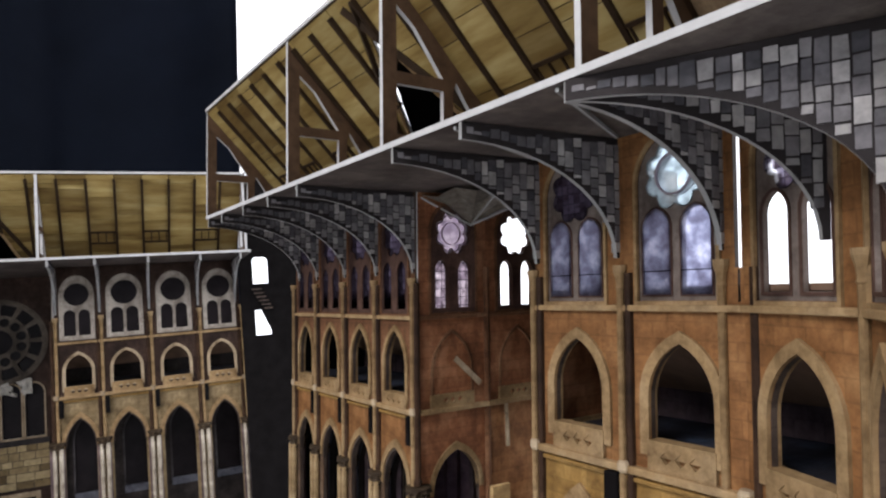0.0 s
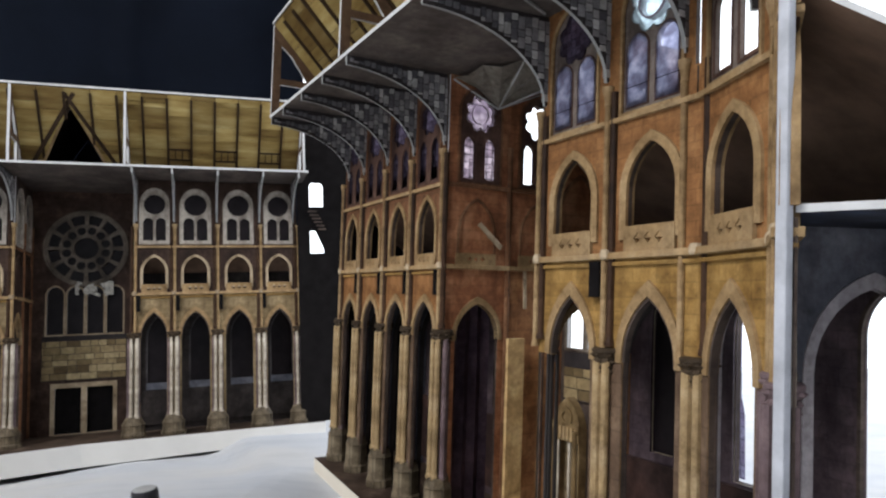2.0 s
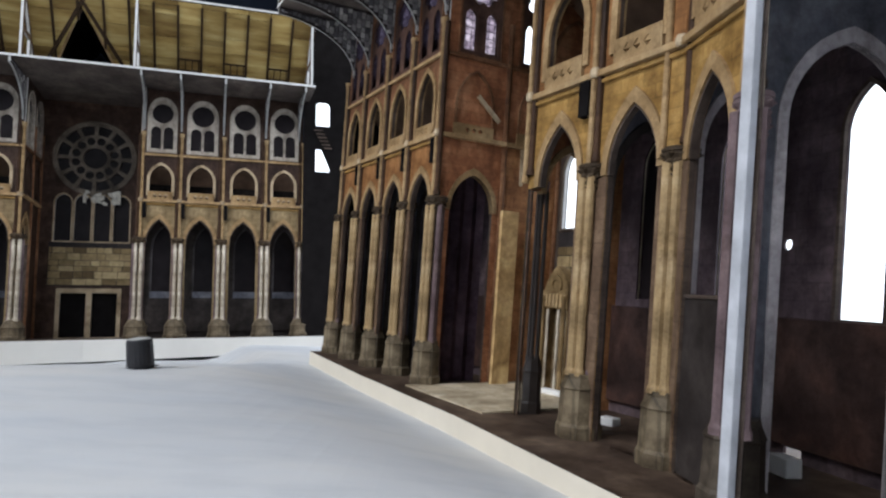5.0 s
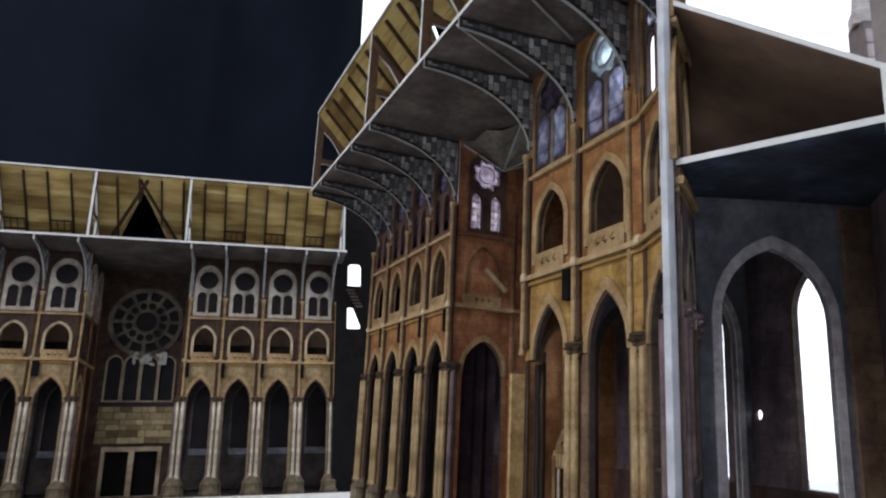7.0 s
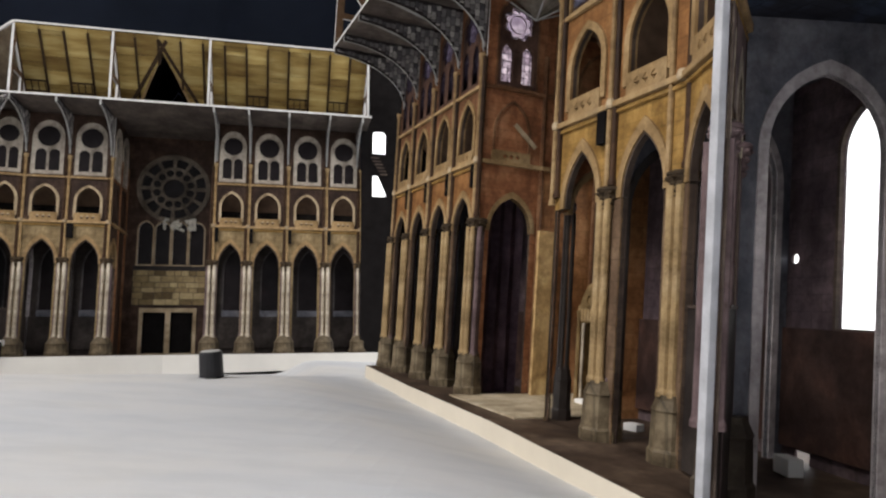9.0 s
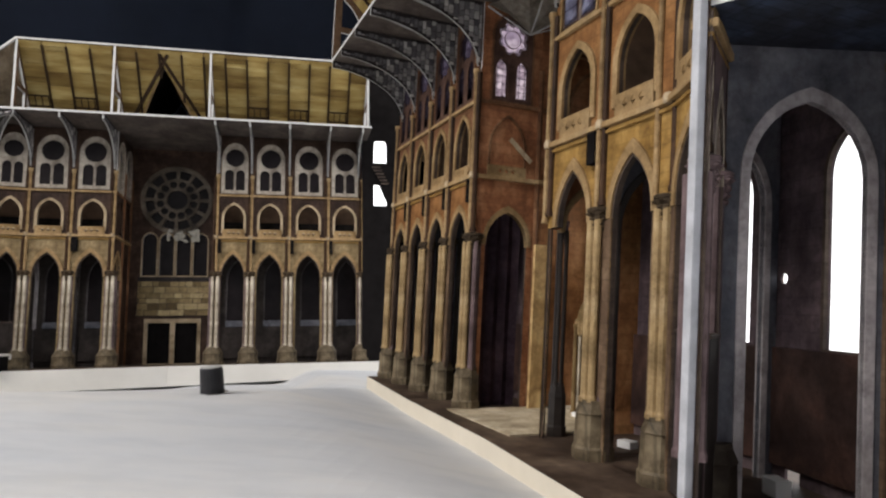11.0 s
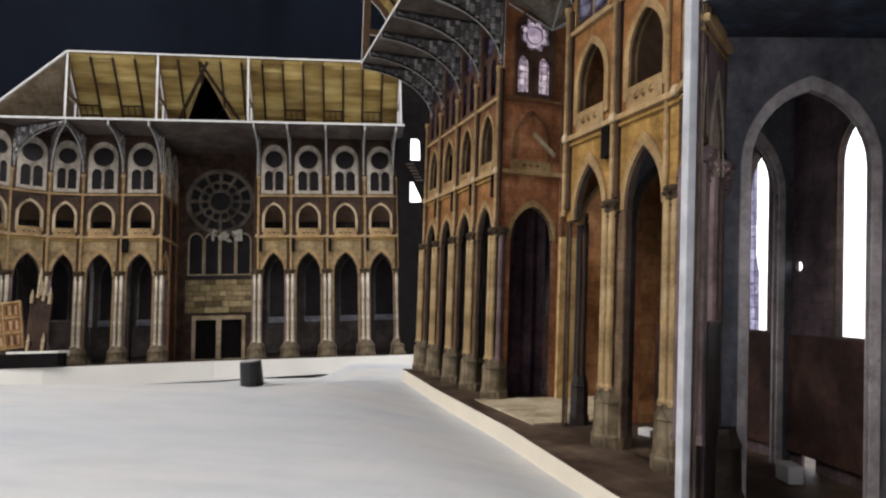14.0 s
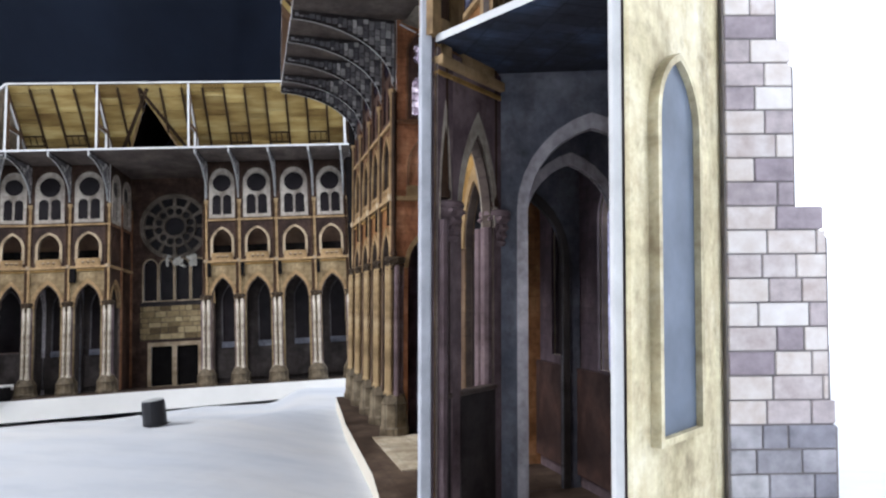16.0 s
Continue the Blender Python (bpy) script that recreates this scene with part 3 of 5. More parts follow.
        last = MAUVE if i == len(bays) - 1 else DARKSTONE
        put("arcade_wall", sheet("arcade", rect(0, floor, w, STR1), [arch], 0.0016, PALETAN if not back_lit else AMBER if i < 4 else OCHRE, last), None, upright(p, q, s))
        head = gothic(w / 2, 0.0098 * k, 0.0690, 0.0705, arch_in)
        outline = gothic(w / 2, 0.0122 * k, 0.0690, 0.0705, arch_out)
        put("arch_moulding", sheet("ring", [*outline, *reversed(head)], [], 0.0034, *(2 * [PALESHAFT if back_lit and i > 6 else TAN])), None, upright(p, q, s))
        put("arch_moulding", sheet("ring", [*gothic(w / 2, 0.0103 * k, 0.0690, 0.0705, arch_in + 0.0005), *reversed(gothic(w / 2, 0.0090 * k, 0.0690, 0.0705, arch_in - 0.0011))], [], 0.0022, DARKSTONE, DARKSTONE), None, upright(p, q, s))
        if back_lit:
            for x0, x1 in ((0.0004, w / 2 - 0.0099 * k), (w / 2 + 0.0099 * k, w - 0.0004)):
                if i == 4 and x0 < 0.001:
                    continue
                put("jamb", box_bm(x0, floor, -0.0012, x1, 0.0688, 0.0012, 0.0002), RESPOND, upright(p, q, s))
        tri = gothic(w / 2, (0.0090 if back_lit and i >= 4 else 0.0082) * k, t0 - STR1 - 0.0010, t1 - STR1, t2 - STR1)
        east = -0.0009 if back_lit and i in (4, 5, 6) else 0.0
        *lan, ros, surround = clerestory(w, i >= 4, east)
        slit = []
        if back_lit and i == 5:
            slit = [rect(0.0310, 0.0500, 0.0326, 0.0836), rect(0.0316, 0.0425, 0.0322, 0.0496)]
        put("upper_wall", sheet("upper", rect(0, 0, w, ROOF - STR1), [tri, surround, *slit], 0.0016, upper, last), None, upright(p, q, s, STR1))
        put("triforium_moulding", ring_sheet(tri, 0.0028 if back_lit and i >= 4 else 0.0020, 0.0034, TAN if back_lit else LIME), None, upright(p, q, s, STR1))
        put("parapet", sheet("parapet", rect(w / 2 - 0.0094 * k, 0.0014, w / 2 + 0.0094 * k, t0 - STR1),
                             [circle(w / 2 + e * 0.0040 * k, (t0 - STR1) / 2 + 0.0007, 0.0016, 4) for e in (-1, 0, 1)], 0.0040, TAN, TAN), None, upright(p, q, s, STR1))
        for z, h, d, mat in ((STR1 + 0.0004, 0.0020, 0.0056, TAN), (STR1 - 0.0020, 0.0012, 0.0036, OCHRE), (str2, 0.0016, 0.0046, TAN)):
            put("string_course", box_bm(0, -h / 2, -d / 2, w, h / 2, d / 2, 0.0003), mat, upright(p, q, s, z))
        if not back_lit:
            window(w, p, q, (NIGHT, NIGHT, NIGHT), -0.0008)
        elif i < 4:
            window(w, p, q, (DIMFILM, DIMFILM, DIMFILM), -0.0008, False, DARKTRACE)
        elif i >= 6:
            window(w, p, q, (None, None, ROSEFILM if i == 6 else None), -0.0008, True, CHOIRSTONE, east)
        else:
            window(w, p, q, (CHOIRFILM, CHOIRFILM, DIMFILM if i == 4 else PALEFILM), -0.0008, True, CHOIRSTONE, east)
        if back_lit and i >= 4:
            for hole in lan:
                put("lancet_frame", ring_sheet(hole, 0.0008, 0.0016, DARKTRACE), None, upright(p, q, s, STR1))
        if back_lit and i == 5:
            x, z = lan[0][0][0] + 0.0092, 0.0733
            put("rosette_ring", ring_sheet(circle(x, z, 0.0046), 0.0005, 0.0030, ROSERING), None, upright(p, q, s, STR1))
        if i >= 4:
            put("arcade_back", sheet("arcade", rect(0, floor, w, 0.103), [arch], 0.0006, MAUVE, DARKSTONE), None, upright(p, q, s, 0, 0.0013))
        if i >= 6:
            put("choir_screen", box_bm(w * 0.14, floor, -0.0008, w * 0.86, 0.034, 0.0008, 0.0002), SHADEDSTONE, upright(p, q, s, 0, 0.001))
            put("screen_rail", box_bm(w * 0.14, 0.0340, -0.0012, w * 0.86, 0.0350, 0.0012, 0.0002), DARKSTONE, upright(p, q, s, 0, 0.001))
        if i < 4 or i == 4:
            put("drain_slot", box_bm(w - (0.0060 if i == 4 else 0.0040), 0.0880, -0.0022, w - 0.0014, 0.0990, 0.0022, 0.0003), BLACKSTONE, upright(p, q, s, 0, -0.0012))
    # transept side walls
    for u0, side in ((NAVE1, -1), (CHOIR0, 1)):
        w = (TRANS_V - VW) / 2
        for j in range(2):
            a, b = (u0, VW + w * j), (u0, VW + w * (j + 1))
            stone = LITBRICK if back_lit else DUSK
            ac = 0.0172 if back_lit else w / 2
            str2, (a_in, a_out) = levels(back_lit, False)[2], (0.0842, 0.0874) if back_lit else (0.0872, 0.0908)
            hole = gothic(ac, 0.0112, floor - 0.001, 0.0690, a_in)
            if back_lit and side > 0:
                hole = [(0.0001, floor - 0.001), (0.0001, 0.0688), (ac - 0.0112, 0.0688), *hole[1:]]
            put("arcade_wall", sheet("arcade", rect(0, floor, w, STR1), [hole] if j == 0 else [], 0.0016, stone if not back_lit or j == 0 else ORANGE, DARKSTONE), None, upright(a, b, s))
            if j == 0:
                put("arch_moulding", sheet("ring", [*gothic(ac, 0.0130, 0.0680, 0.0690, a_out), *reversed(gothic(ac, 0.0112, 0.0680, 0.0690, a_in))], [], 0.0034, TAN, TAN), None, upright(a, b, s))
            *lan, ros, surround = clerestory(w)
            bc = 0.0154 if back_lit and j == 0 else w / 2
            put("upper_wall", sheet("upper", rect(0, 0, w, ROOF - STR1), [surround], 0.0016, stone), None, upright(a, b, s, STR1))
            if not back_lit:
                window(w, a, b, (NIGHT, NIGHT, NIGHT), -0.0008 * side)
            elif j == 0:
                window(w, a, b, (FIGURE, FIGURE, GLASS_VIOLET), -0.0008 * side, None, DARKTRACE)
            else:
                window(w, a, b, (None, None, None), -0.0008 * side, False, DARKTRACE)
            blind = gothic(bc, 0.0090, 0.0060, 0.0150, 0.0302)
            put("blind_arch", ring_sheet(blind, 0.0012, 0.0034, RUSSET if back_lit else DUSK), None, upright(a, b, s, STR1))
            put("parapet", sheet("parapet", rect(bc - 0.0104, 0.0014, bc + 0.0104, 0.0066), [circle(bc + e * 0.0034, 0.0040, 0.0013, 4) for e in (-1, 0, 1)], 0.0036, *(2 * [TAN if back_lit else DUSK])), None, upright(a, b, s, STR1))
            put("string_course", box_bm(0, -0.0010, -0.0028, w, 0.0010, 0.0028, 0.0003), TAN, upright(a, b, s, STR1 + 0.0004))
            put("string_course", box_bm(0, -0.0008, -0.0022, w, 0.0008, 0.0022, 0.0003), RUSSET, upright(a, b, s, str2))
        # corner roll and the pale pilaster
        for dv in (w, 2 * w - 0.001):
            put("wall_shaft", mesh_of(turned([(0.0013, floor), (0.0013, ROOF - 0.030)], 8), "roll"), RUSSET, Matrix.Translation((u0 - side * 0.0012, (VW + dv) * s, 0)))
        put("pilaster", box_bm(-0.0045, floor, -0.0010, 0.0045, 0.0690, 0.0010, 0.0002), GOLDLIT if back_lit else DUSK, upright((0.1318, 0.0742), (0.1318, 0.08), s) if back_lit and side < 0 else upright((u0 - side * 0.0016, 0.0786 if back_lit else 0.0704), (u0 - side * 0.0016, 0.08), s))
    # transept end wall with rose, lancets and double door
    w = CHOIR0 - NAVE1
    c, cz = w / 2, 0.1407
    spokes = [circle(c, cz, 0.0085, 20)]
    spokes += [circle(c + 0.0140 * math.cos(a), cz + 0.0140 * math.sin(a), 0.0032, 10) for a in (math.pi * (k + 0.5) / 6 for k in range(12))]
    petals = []
    for k in range(12):
        a0, a1 = 2 * math.pi * (k + 0.12) / 12, 2 * math.pi * (k + 0.88) / 12
        arc = [(a0 + (a1 - a0) * j / 5) for j in range(6)]
        petals.append([(c + 0.0262 * math.cos(a), cz + 0.0262 * math.sin(a)) for a in arc] + [(c + 0.0188 * math.cos(a), cz + 0.0188 * math.sin(a)) for a in reversed(arc)])
    lancets = [gothic(c + e * 0.0137, 0.0056, 0.0747, 0.1045, 0.1110) for e in (-1.5, -0.5, 0.5, 1.5)]
    if back_lit:
        lancets = [gothic(x, 0.0058, 0.0640, 0.0900, 0.1000) for x in (0.0122, 0.0264)]
    doors = [rect(c + a, floor + 0.0005, c + b, 0.0345) for a, b in ((-0.0198, -0.0020), (0.0020, 0.0198))] if not back_lit else [gothic(0.0050, 0.0026, floor, 0.024, 0.028)]
    wall_at = upright((NAVE1, TRANS_V), (CHOIR0, TRANS_V), s)
    put("transept_end_wall", sheet("rosewall", rect(0, floor, w, ROOF), [circle(c, cz, 0.0282, 40), *lancets, *doors], 0.0016, DARKSTONE if back_lit else DUSK), None, wall_at)
    rose = put("rose_window", sheet("rose", circle(c, cz, 0.0282, 40), [*spokes, *petals], 0.0024, ROSESTONE, ROSESTONE), None, wall_at)
    part("pane", sheet("pane", circle(c, cz, 0.0278, 30), [], 0.0003, NIGHT, NIGHT), None, rose, Matrix.Translation((0, 0, 0.0016 * -s)))
    put("rose_moulding", ring_sheet(circle(c, cz, 0.0282, 40), 0.0016, 0.0034, ROSESTONE), None, wall_at)
    for hole in lancets:
        lw = put("lancet_window", ring_sheet(hole, 0.0011, 0.0032, LIME if not back_lit else ROSESTONE), None, wall_at)
        if not back_lit:
            part("pane", sheet("pane", grow(hole, 0.0003), [], 0.0003, NIGHT, NIGHT), None, lw, Matrix.Translation((0, 0, 0.0012 * -s)))
    facing = put("wall_facing", box_bm(c - 0.0290, 0.0400, -0.0004, c + 0.0290, 0.0620 if back_lit else 0.0735, 0.0004), JOINT, upright((NAVE1, TRANS_V), (CHOIR0, TRANS_V), s, 0, -0.0014))
    rnd = random.Random(5)
    z = 0.0404
    while z < (0.055 if back_lit else 0.069):
        h, x = rnd.uniform(0.0042, 0.0056), c - 0.0287
        while x < c + 0.0285:
            bw = min(rnd.uniform(0.0050, 0.0115), c + 0.0288 - x)
            put("stone_block", box_bm(x + 0.0002, z + 0.0002, -0.0007, x + bw - 0.0002, z + h - 0.0002, 0.0007, 0.0001), GOLDBLOCK, None, "", facing)
            x += bw
        z += h
    if not back_lit:
        # torn pale film hanging over the heads of the lancets
        bm = bmesh.new()
        bmesh.ops.create_grid(bm, x_segments=26, y_segments=8, size=0.5)
        for v in bm.verts:
            x, y = v.co.x, v.co.y
            v.co = (c - 0.008 + x * 0.030, 0.1085 + y * 0.0100 + 0.0030 * noise.noise(Vector((x * 5, 0, y))), 0.0030 * s + 0.0016 * noise.noise(Vector((x * 14, y * 6, 2))))
        cut = [f for f in bm.faces if noise.noise(Vector((f.calc_center_median().x * 160, f.calc_center_median().y * 200, 7))) > 0.06]
        bmesh.ops.delete(bm, geom=cut, context="FACES")
        bmesh.ops.solidify(bm, geom=list(bm.faces), thickness=0.0002)
        put("torn_film", bm, TORNWHITE, wall_at, "torn pale film")
    if not back_lit:
        for e in (-1, 1):
            x0, x1 = sorted((c + e * 0.0020, c + e * 0.0198))
            put("door", box_bm(x0, floor, -0.0006, x1, 0.0345, 0.0006, 0.0002), BLACKSTONE, upright((NAVE1, TRANS_V), (CHOIR0, TRANS_V), s, 0, 0.0016))
        put("door_frame", sheet("doorframe", rect(c - 0.0226, floor, c + 0.0226, 0.0380), doors, 0.0030, LIME, LIME), None, wall_at)
    else:
        # carved portal standing free inside the transept
        at = upright((0.1540, 0.0880), (0.1640, 0.0880), s)
        portal = put("portal", sheet("portal", gothic(0.0, 0.0085, floor, 0.0310, 0.0450), [gothic(0.0, 0.0052, floor - 0.001, 0.0240, 0.0290)], 0.0040, GOLDSTONE, GOLDSTONE), None, at, "carved golden stone portal")
        for e in (-1, 1):
            part("portal_column", mesh_of(turned([(0.0014, floor), (0.0010, floor + 0.002), (0.0010, 0.0300), (0.0016, 0.0320)], 8), "col"), GOLDSTONE, portal, Matrix.Translation((e * 0.0070, 0, 0.003 * s)) @ pose(0, 0, 0, -90, 0, 0))
        part("tympanum", sheet("tymp", circle(0.0, 0.0370, 0.0042, 16), [circle(0.0, 0.0370, 0.0022, 10)], 0.0056, GOLDSTONE, GOLDSTONE), None, portal)
        part("portal_panel", sheet("panel", gothic(0.0, 0.0054, floor, 0.0240, 0.0290), [], 0.0008, COURSED, COURSED), None, portal, Matrix.Translation((0, 0, -0.0024 * s)))
        part("frieze", box_bm(-0.0086, 0.0268, 0.0022 * s - 0.0006, 0.0086, 0.0345, 0.0022 * s + 0.0006, 0.0002), GOLDSTONE, portal)
        for k in range(7):
            part("baluster", box_bm(-0.0079 + k * 0.0024, 0.0275, 0.0030 * s - 0.0003, -0.0067 + k * 0.0024, 0.0330, 0.0030 * s + 0.0003, 0.0001), GOLDSHAFT, portal)
        for x in (-0.0078, -0.0050, 0.0022, 0.0064):
            part("portal_strip", box_bm(x, floor, 0.0024 * s - 0.0004, x + 0.0014, 0.0264, 0.0024 * s + 0.0004, 0.0002), PALESHAFT, portal, None, "pale stone strip")
        # dark violet partition folded across the aisle
        fold = bmesh.new()
        pts = [(NAVE1 - 0.0050 - 0.0022 * (k % 2), VW + 0.0022 + 0.0032 * k) for k in range(9)]
        lo, hi = [[fold.verts.new((u, v * s, z)) for u, v in pts] for z in (floor, 0.0975)]
        for k in range(8):
            fold.faces.new((lo[k], lo[k + 1], hi[k + 1], hi[k]))
        bmesh.ops.solidify(fold, geom=list(fold.faces), thickness=0.0006)
        put("aisle_partition", fold, VIOLETCARD)
        # crossing floor, lighter than the rest: daylight on the tan paving is put into its colour
        put("crossing_floor", box_bm(NAVE1 + 0.004, 0.030 * s, floor, CHOIR0 - 0.004, (TRANS_V - 0.002) * s, floor + 0.0006), CROSSFLOOR)
    # piers: base, clustered shafts, capital; slender wall shafts above
    base_me = mesh_of(turned([(0.0070, floor), (0.0070, floor + 0.0035), (0.0064, floor + 0.0044), (0.0061, 0.0050), (0.0064, 0.0056), (0.0060, 0.0064), (0.0051, 0.0084), (0.0049, 0.0098)], 8), "pier_base")
    if not back_lit:
        base_me = mesh_of(turned([(0.0084, 0.0), (0.0084, 0.0022), (0.0078, 0.0030), (0.0076, 0.0076), (0.0080, 0.0084), (0.0074, 0.0094), (0.0062, 0.0112), (0.0056, 0.0126), (0.0046, 0.0138)], 14), "pier_base")
    base_me.materials.append(PLINTH)
    # Darker copy of the base: apse shade put into its colour.
    shaded_base = base_me.copy()
    shaded_base.materials.clear()
    shaded_base.materials.append(SHADEDBASE)
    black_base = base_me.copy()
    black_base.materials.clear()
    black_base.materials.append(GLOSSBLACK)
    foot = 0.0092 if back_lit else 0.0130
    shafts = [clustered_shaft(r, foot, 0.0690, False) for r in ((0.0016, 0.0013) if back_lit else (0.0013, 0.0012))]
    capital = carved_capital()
    shaded_capital = capital.copy()
    for vert in shaded_capital.vertices:
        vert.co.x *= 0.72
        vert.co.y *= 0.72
    shaded_capital.materials.append(MAUVE)
    capital.materials.append(CAPITAL)
    roll = clustered_shaft(0.0012, 0.0735, 0.1500, False)
    roll.materials.append(ROLL)
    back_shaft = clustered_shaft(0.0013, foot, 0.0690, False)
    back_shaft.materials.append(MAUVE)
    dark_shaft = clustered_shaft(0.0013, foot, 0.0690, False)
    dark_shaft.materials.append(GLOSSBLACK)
    wall_shaft = clustered_shaft(0.0010, 0.0710, 0.1520, True)
    for me, mat in ((shafts[0], GOLDSHAFT if back_lit else PALESHAFT), (shafts[1], GOLDSHAFT if back_lit else PALESHAFT), (wall_shaft, TAN)):
        me.materials.append(mat)
    piers = [b[0] for b in bays[:4]] + [bays[3][1], bays[4][0], bays[5][0]] + apse[:-1]
    for n_pier, (u, v) in enumerate(piers):
        # Piers 8 and 9 have apse shade in their colours; pier 5 is glossy black.
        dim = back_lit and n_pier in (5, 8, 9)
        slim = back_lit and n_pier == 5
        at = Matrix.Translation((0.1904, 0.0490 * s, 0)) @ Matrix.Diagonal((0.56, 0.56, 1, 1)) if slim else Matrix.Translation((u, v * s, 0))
        pier = put("pier", back_shaft if back_lit and n_pier == 9 else black_base if slim else shaded_base if dim else base_me, None, at)
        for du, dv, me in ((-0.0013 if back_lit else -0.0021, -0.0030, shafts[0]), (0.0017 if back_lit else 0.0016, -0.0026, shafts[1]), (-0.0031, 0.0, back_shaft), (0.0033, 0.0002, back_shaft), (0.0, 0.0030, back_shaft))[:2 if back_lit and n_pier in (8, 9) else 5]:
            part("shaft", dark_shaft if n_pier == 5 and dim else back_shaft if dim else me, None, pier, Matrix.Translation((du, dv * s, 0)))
        part("capital", shaded_capital if dim else capital, None, pier)
        east = -0.0046 if back_lit and n_pier == 7 else 0.0
        put("wall_shaft", roll, None, Matrix.Translation((u + 0.0016 - east * 0.3, (v - 0.0012) * s + east / 7, 0)))
        put("wall_shaft", wall_shaft, None, Matrix.Translation((u - 0.0007 + east, (v - 0.0018) * s - east / 9, 0)))
        put("shaft_collar", mesh_of(turned([(0.0016, 0), (0.0020, 0.0008), (0.0020, 0.0022), (0.0016, 0.003)], 8), "collar"), LIME, Matrix.Translation((u, (v - 0.0018) * s, STR1 - 0.0006)))
    # the cut end of the apse wall
    u, v = apse[-1]
    cut = 0.0012 if back_lit else 0.004
    put("cut_wall_edge", box_bm(u - 0.0010, (v - cut) * s - 0.0012, floor, u + 0.0012, (v - cut) * s + 0.0010, ROOF, 0.0003), POST)
    pier = put("pier", back_shaft if back_lit else base_me, None, Matrix.Translation((u - 0.001, v * s, 0)))
    for du, dv in ((0.0010, 0.0022),) if back_lit else ((-0.0024, 0.0), (0.0020, 0.0014)):
        part("shaft", back_shaft if back_lit else shafts[1], None, pier, Matrix.Translation((du, dv * s, 0)))
    # aisle behind the arcade
    ais = [((-0.002, AISLE_V), (NAVE1, AISLE_V), 4, ""), ((CHOIR0, AISLE_V), (CHOIR0 + cb, AISLE_V), 1, ""), ((CHOIR0 + cb, AISLE_V), (CHOIR1, AISLE_V), 1, "choir")]
    ais += [(a, b, 1, "open" if j == 0 else "") for j, (a, b) in enumerate(zip(outer, outer[1:]))] + [(outer[-1], end, 1, "blind")]
    for a, b, n, how in ais:
        w = math.hypot(b[0] - a[0], b[1] - a[1])
        holes = [gothic(w * (k + 0.5) / n, min(0.0056, w * 0.27), 0.0330, 0.0800, 0.0905) for k in range(n)]
        if how == "choir":
            holes = [gothic(CW, CHW, 0.0305, 0.0775, 0.0898)]
        if how == "blind":
            holes = [gothic(0.0218, 0.0072, 0.0322, 0.0810, 0.0915) if back_lit else gothic(w * 0.50, 0.0052, 0.0330, 0.0860, 0.0960)]
        if how == "open":
            holes = [gothic(0.0279, 0.0066, 0.0306, 0.0790, 0.0905) if back_lit else gothic(0.0370, 0.0074, 0.0325, 0.0750, 0.0862)]
        if back_lit and how == "open":
            holes += [circle(0.0034, 0.0508, 0.0016, 14), rect(0.0060, floor - 0.001, 0.0120, floor + 0.0035)]
        if (not back_lit and how != "blind") or (not back_lit and a == outer[2]) or (back_lit and a == outer[1]):
            holes = []
        wide_holes = [*[grow(h, 0.0044) if back_lit and how == "open" else h for h in holes[:n]], *[grow(h, 0.0030) for h in holes[n:]]]
        put("aisle_wall", sheet("aisle", rect(0, floor, w, roof_z[1] + 0.0008), [] if how == "blind" else holes, 0.0009, AISLE if back_lit else SHADEDSTONE, PALE if how == "blind" else AISLE), None, upright(a, b, s))
        put("aisle_wall_outside", sheet("aisle", rect(0, floor, w, roof_z[1] + 0.0008), wide_holes, 0.0008, PALE, PALE if how == "blind" else AISLE), None, upright(a, b, s, 0, 0.0014))
        for hole in holes[:n]:
            win = put("aisle_window", ring_sheet(hole, 0.0012, 0.0022, PALE if how == "blind" else DARKSTONE), None, upright(a, b, s, 0, -0.0006 if back_lit and how == "open" else 0.0024))
            if back_lit and how == "choir":
                part("pane", sheet("pane", [(CW - 0.0240, 0.0290), (CW - 0.0092, 0.0290), (CW - 0.0096, 0.0500), (CW - 0.0110, 0.0560), (CW - 0.0110, 0.0905), (CW - 0.0240, 0.0905)], [], 0.0003, LEADED, LEADED), None, win, Matrix.Translation((0, 0, -0.0084 * s)))
            elif not (back_lit and how == "open"):
                part("pane", sheet("pane", grow(hole, 0.0004), [], 0.0003, BLUEPANE if how == "blind" else NIGHT, NIGHT), None, win, Matrix.Translation((0, 0, 0.0002)))
        for x in ([w * (k + 0.5) / n for k in range(n)] if not back_lit and how != "blind" else []):
            pane_at = gothic(x, min(0.0078, w * 0.30), 0.0345, 0.0690, 0.0850)
            win = put("aisle_window", ring_sheet(pane_at, 0.0012, 0.0022, PLUM), None, upright(a, b, s, 0, -0.0006))
            part("pane", sheet("pane", grow(pane_at, 0.0004), [], 0.0003, NIGHT, NIGHT), None, win)
            part("sill", box_bm(x - 0.0088, 0.0300, -0.0024, x + 0.0088, 0.0350, 0.0024, 0.0003), GREYBLUE, win)
        put("dado", box_bm(0.0006, floor + 0.0042, -0.0006, w - 0.0006, 0.0300, 0.0006, 0.0002), DADO if back_lit else SHADEDSTONE, upright(a, b, s, 0, -0.0016))
    nave_in, nave_out = [(-0.002, VW), (NAVE1, VW)], [(-0.002, AISLE_V), (NAVE1, AISLE_V)]
    east_in = [(CHOIR0, VW), *apse] if back_lit else [(CHOIR0, VW), *apse[:-1], (0.3105, 0.0080), (apse[-1][0] + 0.001, 0.001)]
    east_out = [(CHOIR0, AISLE_V), *outer, end]
